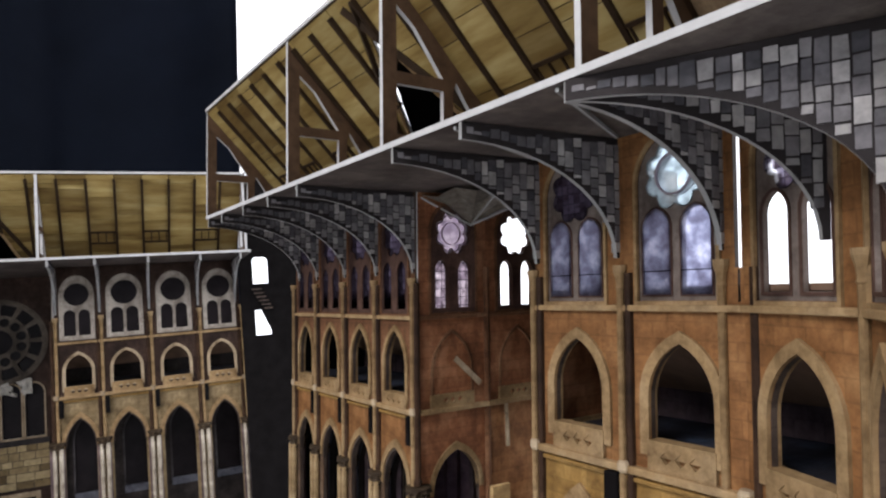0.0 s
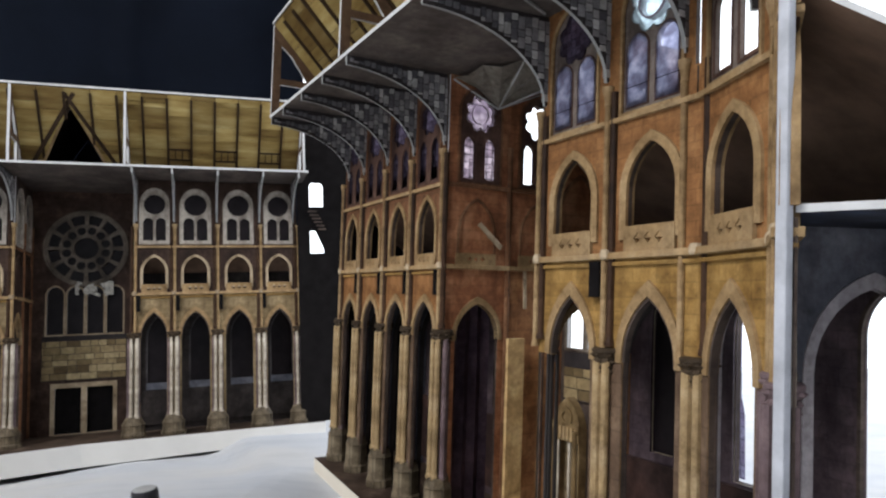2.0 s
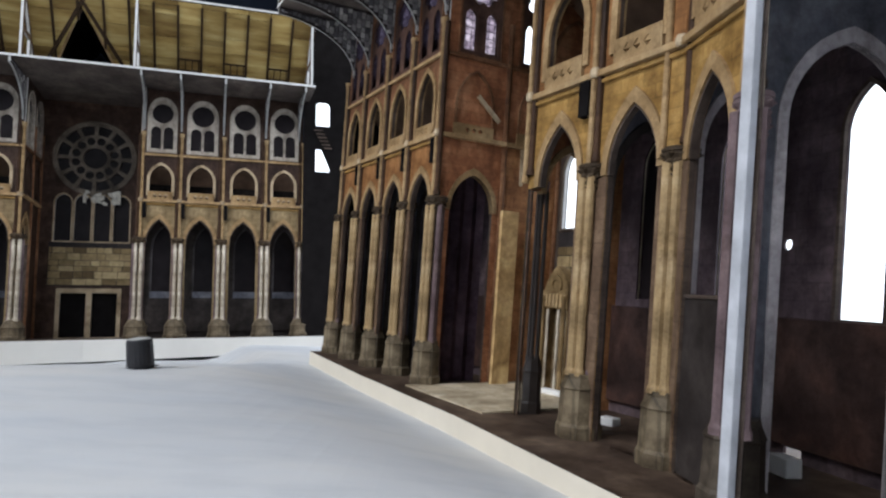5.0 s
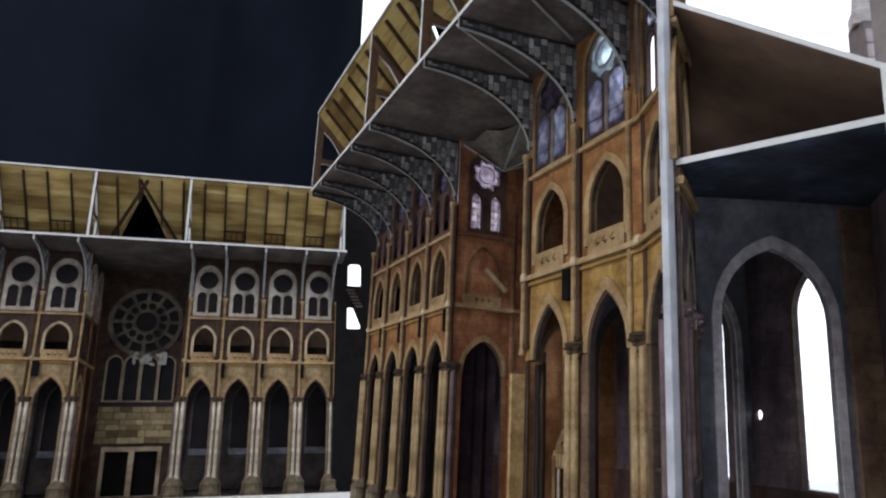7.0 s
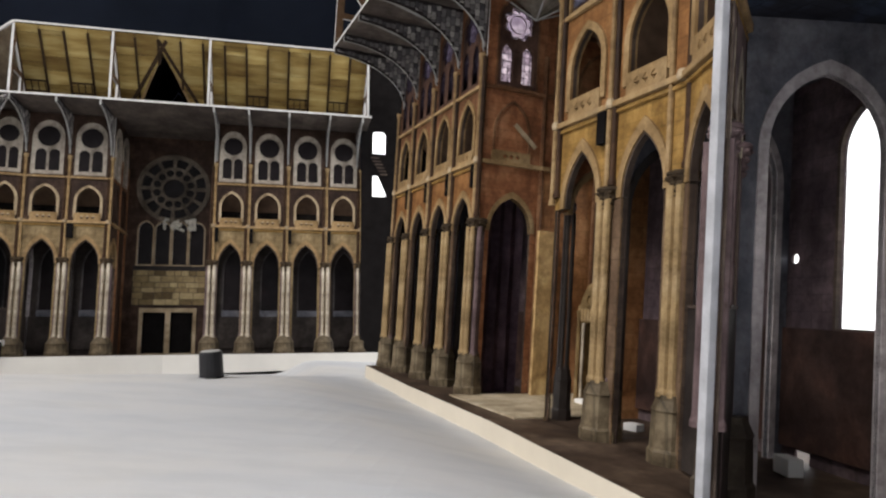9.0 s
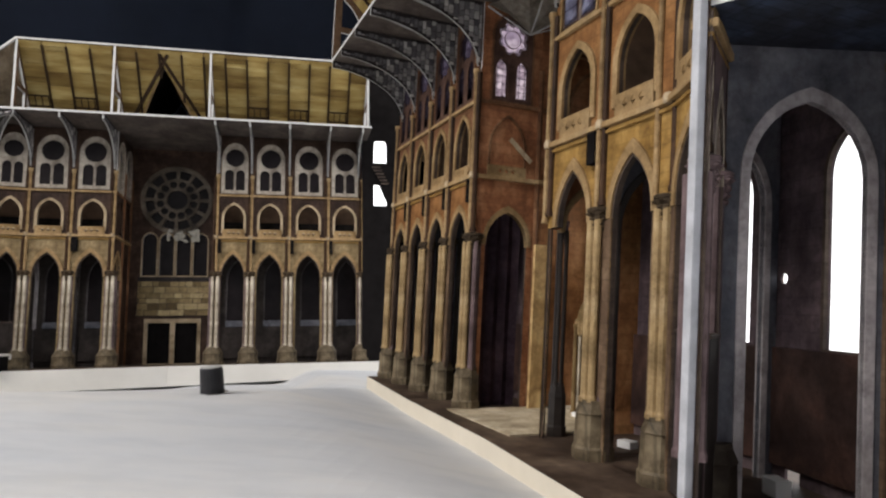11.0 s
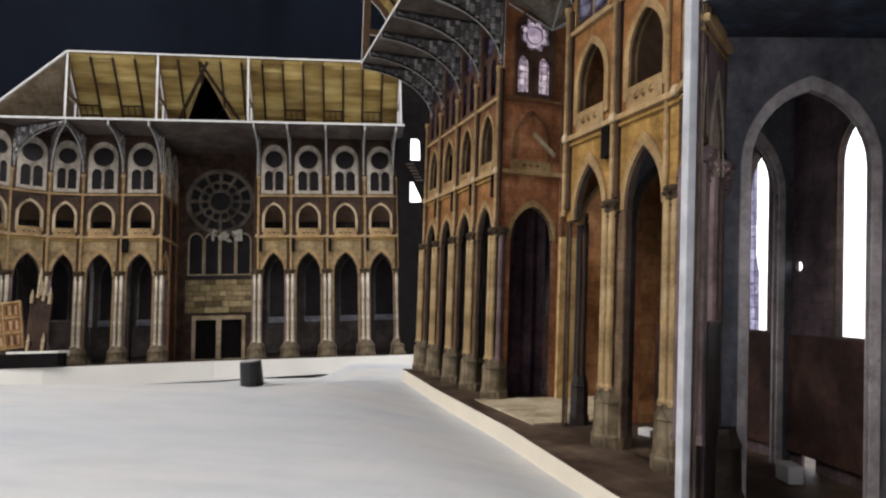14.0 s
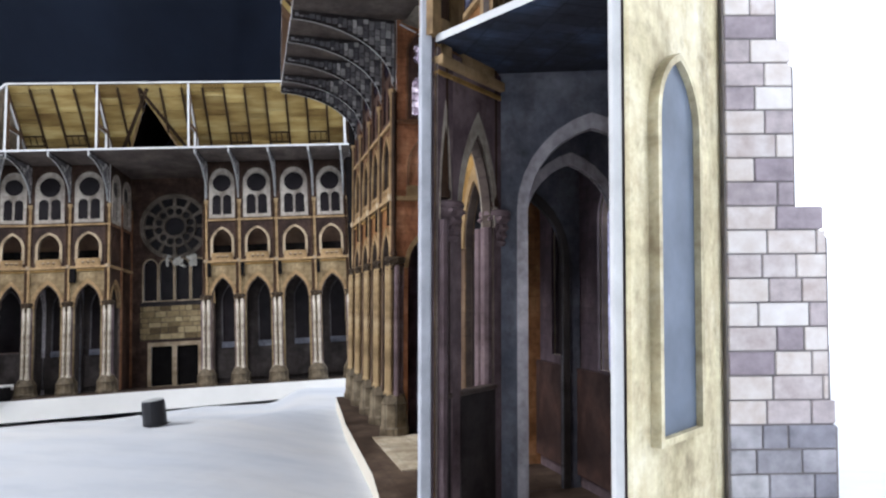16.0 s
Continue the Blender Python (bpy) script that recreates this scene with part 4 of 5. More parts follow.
    for inn, out in ((nave_in, nave_out), (east_in, east_out)):
        for nm, zi, zo, th, mat in (("aisle_ceiling", *ceil_z, 0.0015, CEILBLUE), ("aisle_roof", *roof_z, 0.0014, ROOFBOARD)):
            bm = bmesh.new()
            rows_ = []
            for (u, v), (x, y) in zip(inn, out):
                k = 0.0012 / math.hypot(x - u, y - v)
                u, v = u + (x - u) * k, v + (y - v) * k
                rows_.append([bm.verts.new((u, v * s, zi)), bm.verts.new((x, y * s, zo)), bm.verts.new((x, y * s, zo + th)), bm.verts.new((u, v * s, zi + th))])
            for a, b in zip(rows_, rows_[1:]):
                for k in range(4):
                    bm.faces.new((a[k], a[(k + 1) % 4], b[(k + 1) % 4], b[k]))
            caps = [bm.faces.new(rows_[0]), bm.faces.new(rows_[-1])]
            me = mesh_of(bm, nm)
            me.materials.append(mat)
            me.materials.append(CARD)
            for f in me.polygons:
                if f.area < 2.0e-4 and abs(f.normal.z) < 0.5 and f.index >= len(me.polygons) - 2:
                    f.material_index = 1
            put(nm, me)
    # aisle and ambulatory arches
    radial = [((u, VW), (u, AISLE_V)) for u in nave[1:4]] + [((CHOIR0 + cb, VW), (CHOIR0 + cb, AISLE_V))] + [(apse[0], outer[0]), (apse[1], outer[1]) if back_lit else (apse[2], outer[2])]
    for p, q in radial:
        w = math.hypot(q[0] - p[0], q[1] - p[1])
        c, hw, spring, point = (0.0213, 0.0140, 0.0728, 0.0908) if back_lit and p in apse else (0.0158, 0.0118, 0.066, 0.0868) if p in apse else (w / 2, w * 0.33, 0.066, 0.0868)
        hole = gothic(c, hw, floor - 0.001, spring, point)
        put("aisle_arch", sheet("aisle_arch", [(0.001, floor), (w - 0.001, floor), (w - 0.001, ceil_z[1]), (0.001, ceil_z[0])], [hole], 0.0014, GREYBLUE, GREYBLUE), None, upright(p, q, s))
        put("arch_moulding", sheet("ring", [*gothic(c, hw + 0.0024, floor, spring, point + 0.0034), *reversed(gothic(c, hw, floor, spring, point))], [], 0.0024, *(2 * [PALEGREY if p in apse else SHADEDSTONE])), None, upright(p, q, s))
        if back_lit and p == apse[1]:
            # broad brown respond against the outer wall, with a slim shaft beside it
            put("respond", box_bm(0.0395, floor, -0.0018, w - 0.0012, ceil_z[1] - 0.0012, 0.0018, 0.0003), RESPOND, upright(p, q, s))
            put("respond_cap", box_bm(0.0389, 0.0985, -0.0024, w - 0.0010, 0.1008, 0.0024, 0.0003), RESPOND, upright(p, q, s))
    # outer buttresses of coursed blocks and flying arches over the ambulatory
    for (u, v), (ou, ov) in list(zip(apse[1:], outer[1:])):
        d = Vector((ou - u, ov - v)).normalized()
        if (ou, ov) == corner:
            d = Vector((0.26, 0.96)) if back_lit else Vector((0.5, 0.87))
        a, b = (ou, ov), (ou + d.x, ov + d.y)
        steps = [(floor, 0.0350, 0.0124), (0.0350, 0.0670, 0.0108), (0.0670, 0.0960, 0.0076), (0.0960, 0.1180, 0.0054), (0.1180, 0.1560, 0.0070)]
        if back_lit:
            steps = [(floor, 0.0323, 0.0208), (0.0323, 0.0666, 0.0196), (0.0666, 0.0980, 0.0139), (0.0980, 0.1240, 0.0110), (0.1240, 0.1560, 0.0080)]
        for j, (z0, z1, dep) in enumerate(steps):
            cap = [(0.0008, z0), (dep, z0), (dep, z1 - 0.0025), (dep - 0.003, z1), (0.0008, z1)]
            butt = put("buttress", sheet("buttress", cap, [], 0.0066, BLOCKJOINT, BLOCKJOINT), None, upright(a, b, s))
        z = floor
        rnd = random.Random(3)
        while z < 0.150:
            dep = next(dd for z0, z1, dd in steps if z < z1)
            h = 0.0044 if back_lit else 0.0033
            x = 0.0010
            while x < dep - 0.0012:
                bw = min(rnd.uniform(0.0045, 0.0095) if back_lit else rnd.uniform(0.0024, 0.0062), dep - x - 0.0003)
                put("stone_block", box_bm(x + 0.00015, z + 0.00015, -0.0036, x + bw - 0.00015, z + h - 0.00015, 0.0036, 0.0002), SLATEBLOCK if back_lit and z + h < 0.0345 else STONEBLOCK, None, "", butt)
                x += bw
            z += h
        L = math.hypot(ou - u, ov - v)
        for zi, zo in ((0.1900, 0.1840),) if back_lit else ((0.1860, 0.1700), (0.1650, 0.1360)):
            arc = [(L * k / 10, zi - 0.004 - (zi - zo) * (k / 10) ** 2 - 0.0) for k in range(11)]
            top = [(L * k / 10, zi + 0.002 - (zi - zo - 0.004) * (k / 10) ** 1.6) for k in range(11)]
            put("flying_arch", sheet("fly", [*top, *reversed(arc)], [], 0.0028, PALEGREY, CARD), None, upright((u, v), (ou, ov), s))
        spire = turned([(0.0042, 0.156), (0.0042, 0.160), (0.0032, 0.161), (0.0006, 0.182), (0.0009, 0.183), (0.0003, 0.185)], 4)
        put("pinnacle", spire, PALEGREY, Matrix.Translation((ou + d.x * 0.003, (ov + d.y * 0.003) * s, 0)))
    # vault ribs and ceiling
    cards = rib_meshes(VW - v0)
    heads = [(u, u) for u in (0.006 + west / 2, *nave[1:4], NAVE1 - 0.001)]
    heads += [(0.1892, 0.1937), (0.2203, 0.2242), (0.2542, 0.2540)] if back_lit else [(u, u) for u in (CHOIR0 + 0.001, CHOIR0 + cb, CHOIR1)]
    for ut, u in heads:
        rib = put("vault_rib", cards[0], None, upright((ut, v0), (u, VW), s))
        part("rib_stonework", cards[1], None, rib)["kind"] = "stuff"
    for (u, v) in ((0.2813, 0.0321), apse[2]) if back_lit else apse[1:3]:
        crown = heads[-1][0]
        cards2 = rib_meshes(math.hypot(u - crown, v - v0))
        rib = put("vault_rib", cards2[0], None, upright((crown, v0), (u, v), s))
        part("rib_stonework", cards2[1], None, rib)["kind"] = "stuff"
    # thin pale fold strips running slantwise under the ceiling of each bay
    for (a, _), (b, _) in zip(heads, heads[1:]):
        if back_lit and 0.02 < b - a < 0.04:
            put("ceiling_fold", beam_bm((b - 0.0035, (v0 + 0.001) * s, ROOF - 0.0016), (a + 0.0080, 0.0360 * s, ROOF - 0.0016), 0.0007, 0.0009, Vector((0, 0, 1))), RIBEDGE)
    plan = [(west - 0.001, v0), (west - 0.001, VW), (NAVE1, VW), (NAVE1, TRANS_V), (CHOIR0, TRANS_V), (CHOIR0, VW), *apse, (apse[-1][0], v0)]
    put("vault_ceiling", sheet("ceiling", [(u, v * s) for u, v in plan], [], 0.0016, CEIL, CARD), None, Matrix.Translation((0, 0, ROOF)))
    # crossing: creased paper vaults fanning from the wall shaft up to the ceiling
    for u0, side in ((NAVE1, 1), (CHOIR0, -1)) if back_lit else ():
        foot = (u0 + side * 0.0016, VW + 0.0250, 0.1735)
        rim = [(0.0010, 0.0425, 0.1840), (0.0100, 0.0440, 0.1822), (0.0190, 0.0460, 0.1846), (0.0260, 0.0510, 0.1826), (0.0330, 0.0570, 0.1848), (0.0340, 0.0650, 0.1824), (0.0350, 0.0730, 0.1846), (0.0260, 0.0800, 0.1822), (0.0180, 0.0860, 0.1842), (0.0090, 0.0885, 0.1826), (0.0010, 0.0895, 0.1840)]
        bm = bmesh.new()
        f0 = bm.verts.new((foot[0], foot[1] * s, foot[2]))
        mids, tops = [], []
        for k, (du, v, z) in enumerate(rim):
            uu = u0 + side * du
            mids.append(bm.verts.new(((foot[0] + uu) / 2, (foot[1] + v) / 2 * s, foot[2] + (z - foot[2]) * (0.62 if k % 2 else 0.70))))
            tops.append(bm.verts.new((uu, v * s, z)))
        for k in range(len(rim) - 1):
            bm.faces.new((f0, mids[k], mids[k + 1]))
            bm.faces.new((mids[k], tops[k], tops[k + 1], mids[k + 1]))
        bmesh.ops.solidify(bm, geom=list(bm.faces), thickness=0.0004)
        fan = put("creased_vault", bm, CREASED)
        for k in (0, 4, 8, 10):
            du, v, z = rim[k]
            part("fold_edge", beam_bm((foot[0], foot[1] * s, foot[2] - 0.0006), (u0 + side * du, v * s, z - 0.0010), 0.0006, 0.0006, Vector((0.1, 0.2, 1))), CARD, fan)
    # roof slope: boarding, rafters, small framed hatches
    L = math.hypot(span, RIDGE - ROOF)
    d = Vector((0, span * s, ROOF - RIDGE)).normalized()
    x = Vector((1, 0, 0))
    slope = Matrix((x, d, x.cross(d))).transposed().to_4x4()
    slope.translation = (0, v0 * s, RIDGE)
    cu = (NAVE1 + CHOIR0) / 2
    gw, ga = 0.0262, 0.0160
    gable = [(cu - gw, L - 0.001), (cu + gw, L - 0.001), (cu, ga)]
    roof = put("roof_slope", sheet("slope", rect(west, 0, RIDGE_E, L), [gable], 0.0010, RAFTER), None, slope)
    step = (RIDGE_E - west) / 16
    inside = -1 if s > 0 else 1
    rnd = random.Random(11)
    for k in range(16):
        cuts = [0.0]
        while cuts[-1] < 1.0:
            cuts.append(cuts[-1] + rnd.choice((0.05, 0.09, 0.16, 0.24, 0.33)))
        cuts[-1] = 1.0
        for y0, y1 in zip(cuts, cuts[1:]):
            y0, y1 = 0.001 + (L - 0.002) * y0 + 0.00016, 0.001 + (L - 0.002) * y1 - 0.00016
            if y1 - y0 < 0.0012:
                continue
            um = west + step * (k + 0.5)
            e = 1 if um > cu else -1
            shape = clip_side(rect(west + step * k + 0.0002, y0, west + step * (k + 1) - 0.0002, y1), (cu, ga - 0.001), (cu + e * (gw + 0.0006), L), e)
            if len(shape) > 2:
                part("plank", sheet("plank", shape, [], 0.0004 + rnd.random() * 0.0003, PLANK, PLANK), None, roof, Matrix.Translation((0, 0, inside * 0.0008)))
    for k in range(17):
        u = west + step * k
        low = min(1.0, (ga + (L - ga) * abs(u - cu) / gw) / L - 0.02) if abs(u - cu) < gw else 1.0
        p0, p1 = Vector((u, (v0 + 0.0016) * s, RIDGE - 0.0036)), Vector((u, (EAVE_V - 0.001) * s, ROOF - 0.0002 + 0.0010))
        put("rafter", beam_bm(p0, p0.lerp(p1, low), 0.0027, 0.0016, Vector((1, 0, 0))), RAFTER)
    for k in (1, 3, 5, 13, 15):
        for r in range(3):
            put("roof_hatch", box_bm(west + step * k + 0.0014 + r * 0.0047, L * 0.62, inside * 0.0012 - 0.0004, west + step * k + 0.0020 + r * 0.0047, L * 0.73, inside * 0.0012 + 0.0004), RAFTER, slope)
        for y in (0.61, 0.73):
            put("roof_hatch", box_bm(west + step * k + 0.0008, L * y, inside * 0.0012 - 0.0005, west + step * (k + 1) - 0.0008, L * y + 0.0012, inside * 0.0012 + 0.0005), RAFTER, slope)
    # transept roof behind the gable opening, black: the roof space's shade is in the colour
    zt = RIDGE - ga * (RIDGE - ROOF) / L
    for e in (-1, 1):
        bm = bmesh.new()
        vs = [bm.verts.new(p) for p in ((cu + e * gw, (EAVE_V - 0.002) * s, ROOF + 0.001), (cu, (v0 + ga / L * span + 0.0023) * s, zt + 0.001), (cu, TRANS_V * s, zt + 0.001), (cu + e * gw, TRANS_V * s, ROOF + 0.001))]
        bm.faces.new(vs)
        bmesh.ops.solidify(bm, geom=list(bm.faces), thickness=0.001)
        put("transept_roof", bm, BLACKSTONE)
        q = Vector((cu + e * 0.0310, (EAVE_V - 0.004) * s, ROOF + 0.0016))
        put("gable_brace", beam_bm(q, (cu - e * 0.003, (v0 + 0.002) * s, RIDGE - 0.0040), 0.0024, 0.0014, Vector((0, 1, 0))), RAFTER)
        put("gable_brace", beam_bm((cu + e * 0.0225, (EAVE_V - 0.006) * s, ROOF + 0.003), (cu + e * 0.004, (v0 + ga / L * span + 0.003) * s, zt - 0.004), 0.0016, 0.0008, Vector((0, 1, 0))), TAN)
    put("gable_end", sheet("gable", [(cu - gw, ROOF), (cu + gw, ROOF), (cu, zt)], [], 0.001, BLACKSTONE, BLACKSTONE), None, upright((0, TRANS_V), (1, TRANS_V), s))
    # trusses, ridge, hip
    truss = truss_mesh(span - 0.003)
    for u in posts:
        put("roof_truss", truss, None, upright((u, v0), (u, 1), s, ROOF + 0.0004))
    hip = apse[-1]
    bm = bmesh.new()
    a = bm.verts.new((RIDGE_E, v0 * s, RIDGE))
    fan = [bm.verts.new((u, v * s, ROOF + 0.001)) for u, v in [(RIDGE_E, EAVE_V), *apse[1:], (hip[0] + 0.002, v0)]]
    for b, c2 in zip(fan, fan[1:]):
        bm.faces.new((a, b, c2))
    bmesh.ops.solidify(bm, geom=list(bm.faces), thickness=0.0012)
    put("hip_roof", bm, HIPPAPER)
    put("roof_ridge", beam_bm((west, v0 * s, RIDGE), (RIDGE_E, v0 * s, RIDGE), 0.0013, 0.0013, Vector((0, 0, 1))), CARD)
    put("roof_ridge", beam_bm((RIDGE_E, v0 * s, RIDGE), (hip[0] + 0.002, v0 * s, ROOF + 0.001), 0.0013, 0.0020, Vector((0, 1, 0))), CARD)
    # west end: dark return wall with two slits and a stair
    if not back_lit:
        slits = [gothic(0.0150, 0.0055, 0.1660, 0.1820, 0.1850), [(0.0095, 0.129), (0.0205, 0.129), (0.0205, 0.132), (0.0140, 0.147), (0.0095, 0.147)]]
        west = upright((0.0030, 0.0350), (-0.06, 0.0350), s)
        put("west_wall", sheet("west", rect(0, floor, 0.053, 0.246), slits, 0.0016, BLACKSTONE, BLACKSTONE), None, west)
        for k in range(6):
            put("stair_tread", box_bm(0.0080 + k * 0.0016, 0.1615 - k * 0.0028, -0.0030, 0.0150 + k * 0.0014, 0.1626 - k * 0.0028, 0.0030), DARKSTONE, west)
    else:
        put("west_aisle_wall", sheet("west", rect(0, floor, AISLE_V - VW, 0.150), [], 0.0016, BLACKSTONE), None, upright((-0.0025, VW), (-0.0025, AISLE_V), s))
    if not back_lit:
        # pointed arch across the open end of the ambulatory
        a, b = (0.3143, 0.0020), (0.3570, 0.0015)
        w = b[0] - a[0]
        hole = gothic(0.0190, 0.0147, floor - 0.001, 0.0780, 0.0949)
        put("end_arch", sheet("endarch", rect(0.0, floor, w, ceil_z[0] + 0.002), [hole], 0.0012, CEILBLUE, PALETRACE), None, upright(a, b, s))
        put("arch_moulding", sheet("ring", [*gothic(0.0190, 0.0165, 0.0, 0.0780, 0.0975), *reversed(gothic(0.0190, 0.0147, 0.0, 0.0780, 0.0949))], [], 0.0024, PALETRACE, PALETRACE), None, upright(a, b, s))
        put("end_strip", box_bm(0.0362, floor, -0.0014, w + 0.0004, ceil_z[0] + 0.001, 0.0014, 0.0003), PALEGREY, upright(a, b, s))
        for x in (0.0010, 0.0034):
            put("end_shaft", mesh_of(turned([(0.0011, 0.015), (0.0011, 0.068), (0.0016, 0.070), (0.0016, 0.073), (0.0010, 0.075), (0.0010, 0.1035)], 8), "endshaft"), PALETRACE, upright(a, b, s) @ Matrix.Translation((x, 0, 0.0022 * s)) @ pose(0, 0, 0, -90, 0, 0))
    if back_lit:
        put("end_post", box_bm(end[0] - 0.0006, (end[1] - 0.0014) * s, floor, end[0] + 0.0008, (end[1] + 0.0002) * s, roof_z[1] + 0.001, 0.0003), CARD)
    # base
    base = sheet("base", [(u, v * s) for u, v in board], [], thick, FLOORP, CREAM if back_lit else WHITE)
    if not back_lit:
        for vert in base.vertices:
            if vert.co.z < 0:
                vert.co.z = thick / 2 - board_depth(vert.co.x)
    put("base_board", base, None, Matrix.Translation((0, 0, floor - thick / 2)))
    # the card walls lean a little along the nave
    lean = Matrix.Identity(4)
    lean[0][2] = LEAN
    for ob in half.children_recursive if back_lit else ():
        m, up = ob.matrix_basis.copy(), ob.parent
        while up is not half:
            m, up = up.matrix_basis @ m, up.parent
        if ob.data.users > 1:
            ob.data = ob.data.copy()
        ob.data.transform(m.inverted() @ lean @ m)
    return half


M_RIGHT = pose(-0.1365, 0.3883, 0.0092, 0, 0, -61.33)
M_LEFT = pose(-0.1284, 0.4879, 0.0015, 3.99, 2.29, -160.61)
build_half(1, M_RIGHT, "cut-open half of a printed card cathedral, backlit by daylight", True, -0.0092,
           [(-0.006, 0.0300), (0.09, 0.0230), (0.19, 0.0190), (0.26, 0.0120), (0.350, 0.0030), (0.350, 0.085), (0.27, 0.120), (-0.006, 0.120)], (0.0062, 0.1135, 0.1835, RIDGE_E), 0.0095, (0.3427, 0.0284), (0.3240, 0.0593), (0.1038, 0.1034), (0.1448, 0.1137))
build_half(-1, M_LEFT, "mirrored cut-open half of a printed card cathedral, lit from front", False, 0.0,
           [(-0.014, 0.0290), (0.15, 0.0260), (0.26, -0.010), (0.392, -0.018), (0.392, 0.070), (0.30, 0.115), (-0.014, 0.115)], (0.0020, 0.1230, 0.1915, RIDGE_E), 0.0140, (0.3570, 0.001), (0.3510, 0.0200), (0.1035, 0.1080), (0.1465, 0.1180))

# ---- table and surroundings ----
TABLE = -0.0080
bm = bmesh.new()
bmesh.ops.create_grid(bm, x_segments=260, y_segments=260, size=1.4)
to_right, to_left = M_RIGHT.inverted(), M_LEFT.inverted()
for v in bm.verts:
    v.co.x = -1.40 + (v.co.x + 1.4) * 2.07 / 2.8
    v.co.y = -1.00 + (v.co.y + 1.4) * 2.04 / 2.8
    near = min(-(to_right @ v.co).y + 0.035, 0.6 * (to_left @ v.co).y - 0.028)
    f = min(1.0, max(0.0, near / 0.085))
    g = min(1.0, max(0.0, 1.0 - ((to_left @ v.co).y - 0.032) / 0.15)) * min(1.0, max(0.0, ((to_right @ v.co).y * -1 + 0.02) / 0.03))
    g = g * g * (3 - 2 * g)
    near_left = to_left @ v.co
    under = min(TABLE, v.co.z - near_left.z - board_depth(near_left.x) - board_gap(near_left.x))
    v.co.z = TABLE * (1 - g) + under * g + 0.0092 * f * f * (3 - 2 * f) + 0.0006 * noise.noise(Vector((v.co.x * 9, v.co.y * 9, 0))) + 0.0005 * abs(noise.noise(Vector((v.co.x * 5 + 3, v.co.y * 22, 4))))
tagged(part("table_top", bm, CLOTH), "pale grey table top with faint creases", "table", kind="structure")
bm = bmesh.new()
grid = []
for i in range(140):
    x = -1.6 + (1.6 - 0.2025) * i / 139
    sway = 0.016 * math.sin(x * 17) + 0.008 * math.sin(x * 41 + 1.0) + 0.020 * noise.noise(Vector((x * 5, 0.3, 0)))
    f = min(1.0, max(0.0, (-0.40 - x) / 0.16))
    near = 0.40 * f * f * (3 - 2 * f)
    grid.append([bm.verts.new((x + 0.010 * (z - 0.3) * math.sin(x * 9), 0.78 - near + sway * (1.0 - 0.3 * z) + max(0.0, min(1.0, (-0.42 - x) / 0.1)) * 0.016 * math.sin(x * 26 - z * 9), z)) for z in (-0.0112, 0.08, 0.16, 0.24, 0.32, 0.40, 0.50, 0.60, 0.75, 0.9, 1.1)])
for p, q in zip(grid, grid[1:]):
    for k in range(10):
        bm.faces.new((p[k], q[k], q[k + 1], p[k + 1])).smooth = True
bmesh.ops.solidify(bm, geom=list(bm.faces), thickness=0.002)
tagged(part("backdrop", bm, CLOTHM), "dark navy cloth backdrop behind the model", "backdrop", kind="structure")
# Unseen room shell, added only to bounce light back onto the model.
for name, dims in (("wall_south", (-1.74, -1.24, -0.8, 0.70, -1.18, 1.46)), ("wall_west", (-1.80, -1.18, -0.8, -1.74, 1.80, 1.46)), ("wall_north", (-1.74, 1.80, -0.8, 0.75, 1.86, 1.46))):
    tagged(part(name, box_bm(*dims), PAINT), "unseen off-white room wall added for bounced light", "wall", kind="structure")
tagged(part("ceiling", box_bm(-1.80, -1.24, 1.46, 0.75, 1.86, 1.52), PAINT), "unseen white room ceiling added for bounced light", "ceiling", kind="structure")
bm = box_bm(-0.6, 1.05, -0.012, 0.70, 1.06, 1.4)
tagged(part("window_1", bm, DAY), "overexposed bright daylight window", "window", kind="structure")
bm = box_bm(0.68, -0.5, -0.012, 0.69, 1.05, 1.4)
tagged(part("window_2", bm, DAY), "overexposed bright daylight window", "window", kind="structure")

# ---- small things ----
cap = tagged(new("plastic_cap"), "small black ribbed plastic cap standing on the table", "cap")
cap.matrix_world = pose(-0.1640, 0.2960, 0.0010, 2, -6, 20)
cap.scale = (0.76, 0.76, 0.76)
part("cap_body", turned([(0.0074, 0), (0.0074, 0.001), (0.0071, 0.0150), (0.0066, 0.0164)], 20), BLACK, cap)
part("cap_top", turned([(0.0062, 0.0163), (0.0060, 0.0168), (0.0050, 0.0170)], 20), RIBEDGE, cap, None, "worn grey top")
film = bmesh.new()
rim = [film.verts.new(((0.0072 + (0.0034 if k % 5 == 0 else 0.0012 * (k % 3))) * math.cos(2 * math.pi * k / 20), (0.0072 + (0.0034 if k % 5 == 0 else 0.0012 * (k % 3))) * math.sin(2 * math.pi * k / 20), 0.0004 + 0.0004 * (k % 2))) for k in range(20)]
film.faces.new(rim)
bmesh.ops.solidify(film, geom=list(film.faces), thickness=0.0004)
part("torn_seal", film, BLACK, cap)
for k in range(9):
    part("ridge", turned([(0.0074 - k * 0.00004, 0), (0.00755 - k * 0.00004, 0.0003), (0.0074 - k * 0.00004, 0.0006)], 20), BLACK, cap, Matrix.Translation((0, 0, 0.0022 + k * 0.0014)))


def bar(name, parent, x0, y0, z0, x1, y1, z1, mat, label=""):
    return part(name, box_bm(x0, y0, z0, x1, y1, z1, 0.0002), mat, parent, None, label)


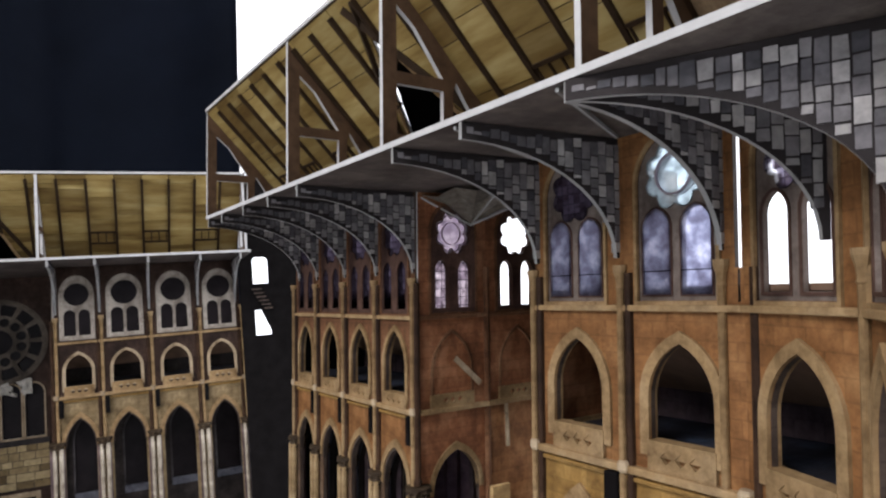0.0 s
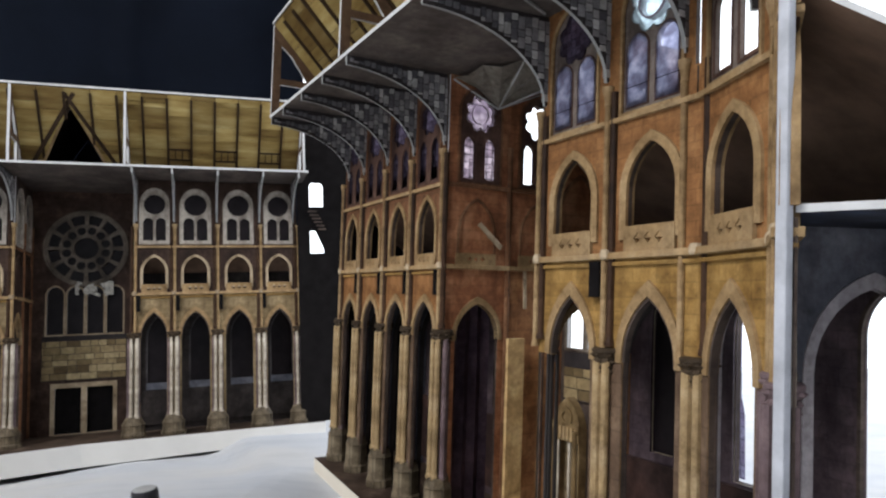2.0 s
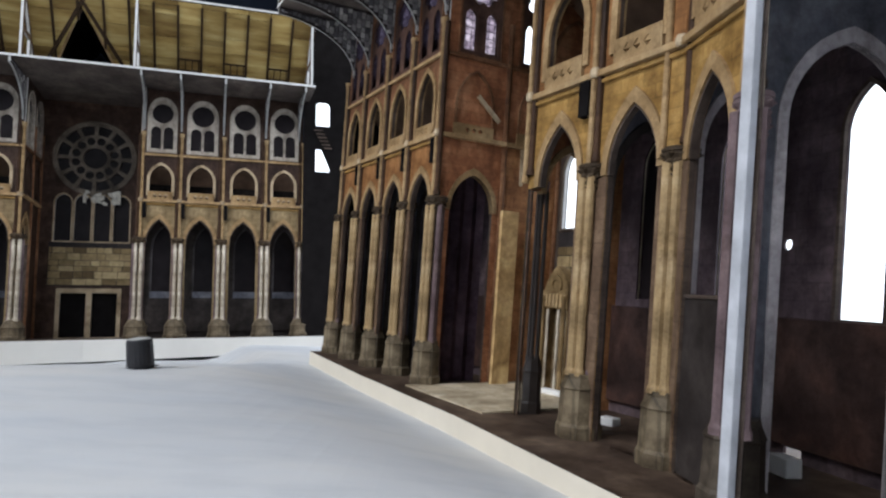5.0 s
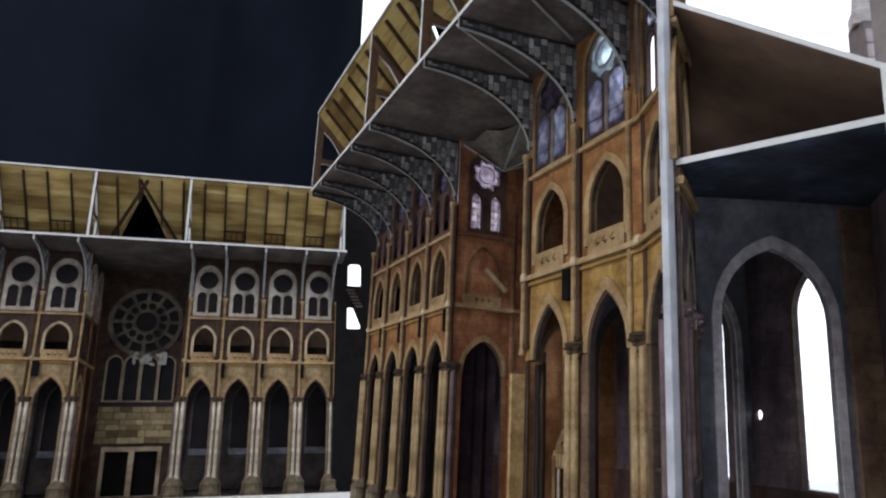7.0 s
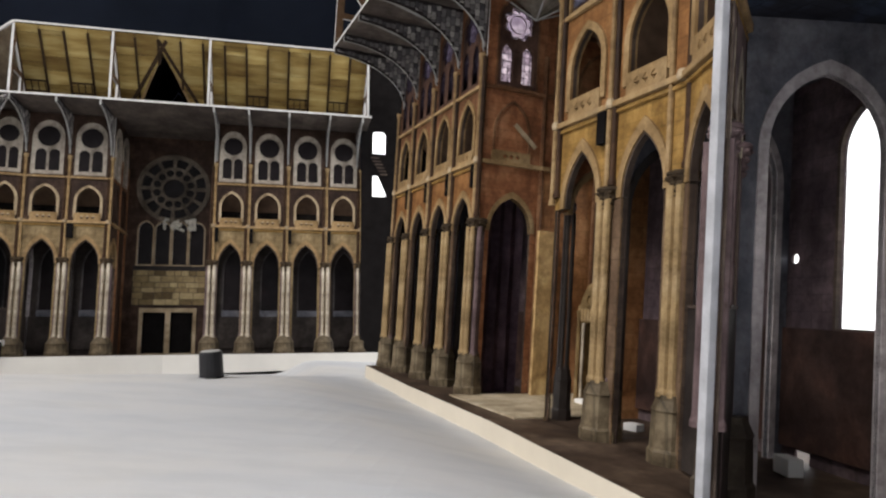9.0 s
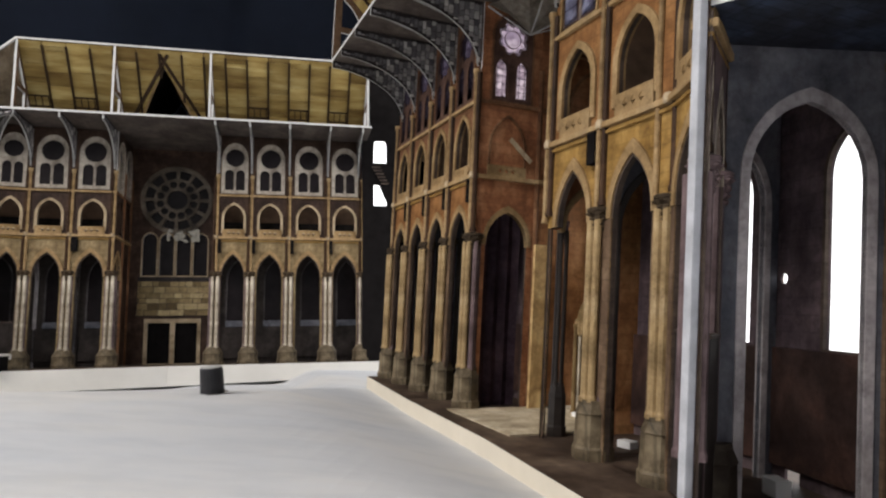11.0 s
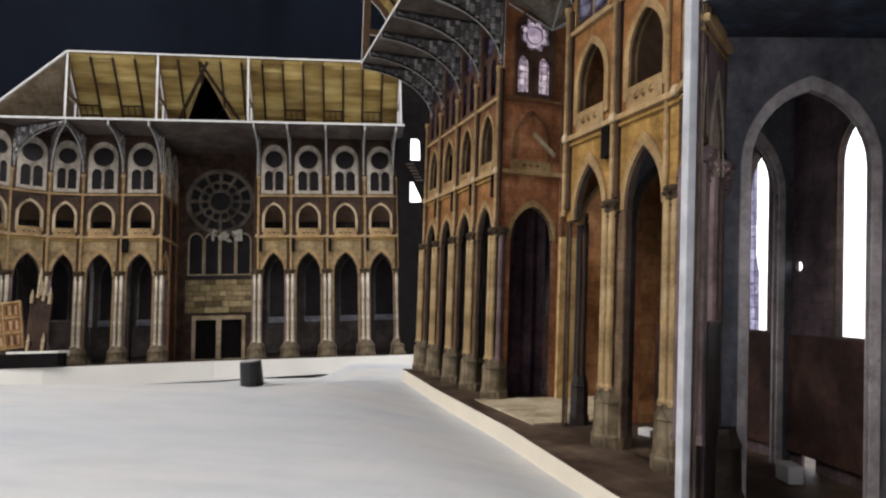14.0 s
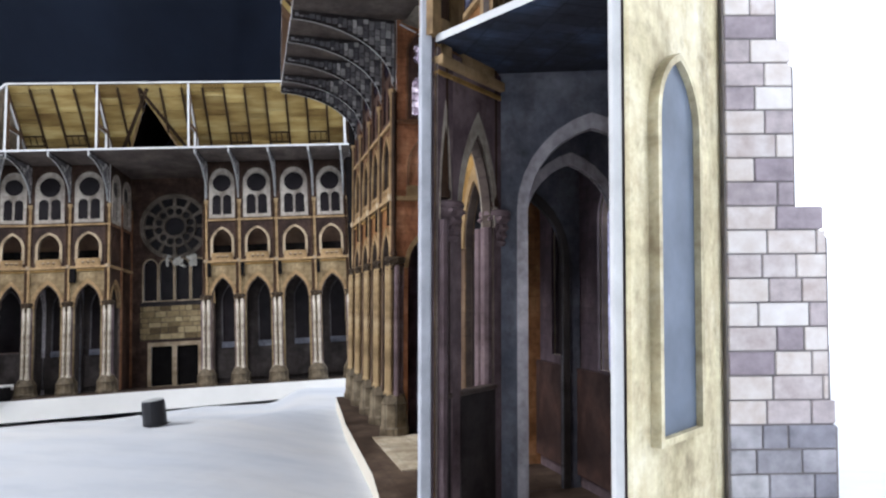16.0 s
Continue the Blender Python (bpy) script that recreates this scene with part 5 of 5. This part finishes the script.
# loose card strips on the transept wall of the backlit half
for n, (v0, z0, v1, z1, wd) in enumerate(((0.0575, 0.1200, 0.0686, 0.1094, 0.0022), (0.0832, 0.0998, 0.0826, 0.0820, 0.0016))):
    strip = tagged(new("paper_strip"), "loose pale paper strip hanging off the printed wall" if n == 0 else "narrow torn paper strip hanging down the printed wall", "paper strip")
    strip.matrix_world = M_RIGHT
    part("strip", beam_bm((0.1252 + LEAN * z0, v0, z0), (0.1268 + LEAN * z1, v1, z1), 0.0006, wd, Vector((0, 1, 0.4))), LIME, strip)

# small white blocks added on the backlit half's floor to imitate spots of daylight
for u, v, wd, turn, high in ((0.2154, 0.0630, 0.0060, 12, 0.0026), (0.2768, 0.0650, 0.0075, -20, 0.0048), (0.1610, 0.0815, 0.0120, 8, 0.0024)):
    tab = tagged(new("card_tab"), "added white block standing in for daylight glow on the floor", "card tab", group="white card tabs")
    tab.matrix_world = M_RIGHT @ pose(u, v, -0.0092, 0, 0, turn)
    part("tab", box_bm(-wd / 2, -0.0022, 0.0, wd / 2, 0.0022, high, 0.0003), GLOWWHITE, tab)

# chancel of the front-lit half: low platform, toppled carved screen, small spired canopy
plat = tagged(new("altar_platform"), "low dark platform with a white card rim", "platform")
plat.matrix_world = M_LEFT
bar("platform_body", plat, 0.2500, -0.0060, 0.0, 0.3040, 0.0120, 0.0100, BLACKSTONE)
bar("platform_rim", plat, 0.2490, -0.0070, 0.0100, 0.2830, 0.0125, 0.0116, WHITE, "white card rim")
bar("platform_rim", plat, 0.2490, -0.0076, 0.0076, 0.2600, -0.0064, 0.0116, WHITE, "white card rim")
bar("platform_rim", plat, 0.2826, -0.0072, -0.0010, 0.2838, -0.0060, 0.0100, CARD, "white card rim")

screen = tagged(new("carved_screen"), "toppled reddish carved screen with rows of pale niches", "screen")
screen.matrix_world = M_LEFT @ pose(0.2775, -0.0030, 0.0142, 0, 7, 0)
bar("screen_board", screen, 0.0, -0.0012, 0.0, 0.0250, 0.0, 0.0350, SCREENRED)
for r in range(3):
    for c in range(2):
        x, z = 0.0022 + c * 0.0112, 0.0022 + r * 0.0108
        niche = bar("niche", screen, x, -0.0002, z, x + 0.0096, 0.0006, z + 0.0090, AMBER)
        for k in range(4):
            part("slot", box_bm(x + 0.0011 + k * 0.0021, 0.0003, z + 0.0012, x + 0.0020 + k * 0.0021, 0.0009, z + 0.0072 + 0.0008 * (k % 2), 0.0001), DADO if k % 2 else LIME, niche)
for r in range(4):
    bar("screen_rail", screen, 0.0, 0.0, 0.0004 + r * 0.0109, 0.0250, 0.0016, 0.0018 + r * 0.0109, TAN)
for x in (0.0, 0.0118, 0.0236):
    bar("screen_stile", screen, x, 0.0, 0.0, x + 0.0014, 0.0014, 0.0350, TAN)

canopy = tagged(new("spired_canopy"), "small pale spired canopy leaning behind the screen", "canopy")
canopy.matrix_world = M_LEFT @ pose(0.2680, 0.0040, 0.0116, 0, -4, 0)
bar("canopy_back", canopy, -0.0075, -0.0010, 0.0, 0.0070, 0.0, 0.0400, DUSK)
for x, z0, z1 in ((-0.0062, 0.034, 0.046), (-0.0020, 0.036, 0.052), (0.0018, 0.038, 0.060), (0.0058, 0.034, 0.044), (-0.0050, 0.0, 0.013), (0.0048, 0.0, 0.012)):
    part("spire" if z0 else "canopy_post", turned([(0.0012, z0), (0.0011, z1 - 0.006), (0.0016, z1 - 0.0055), (0.0011, z1 - 0.0045), (0.0002, z1)], 6), LIME, canopy, Matrix.Translation((x, 0.0012, 0)))
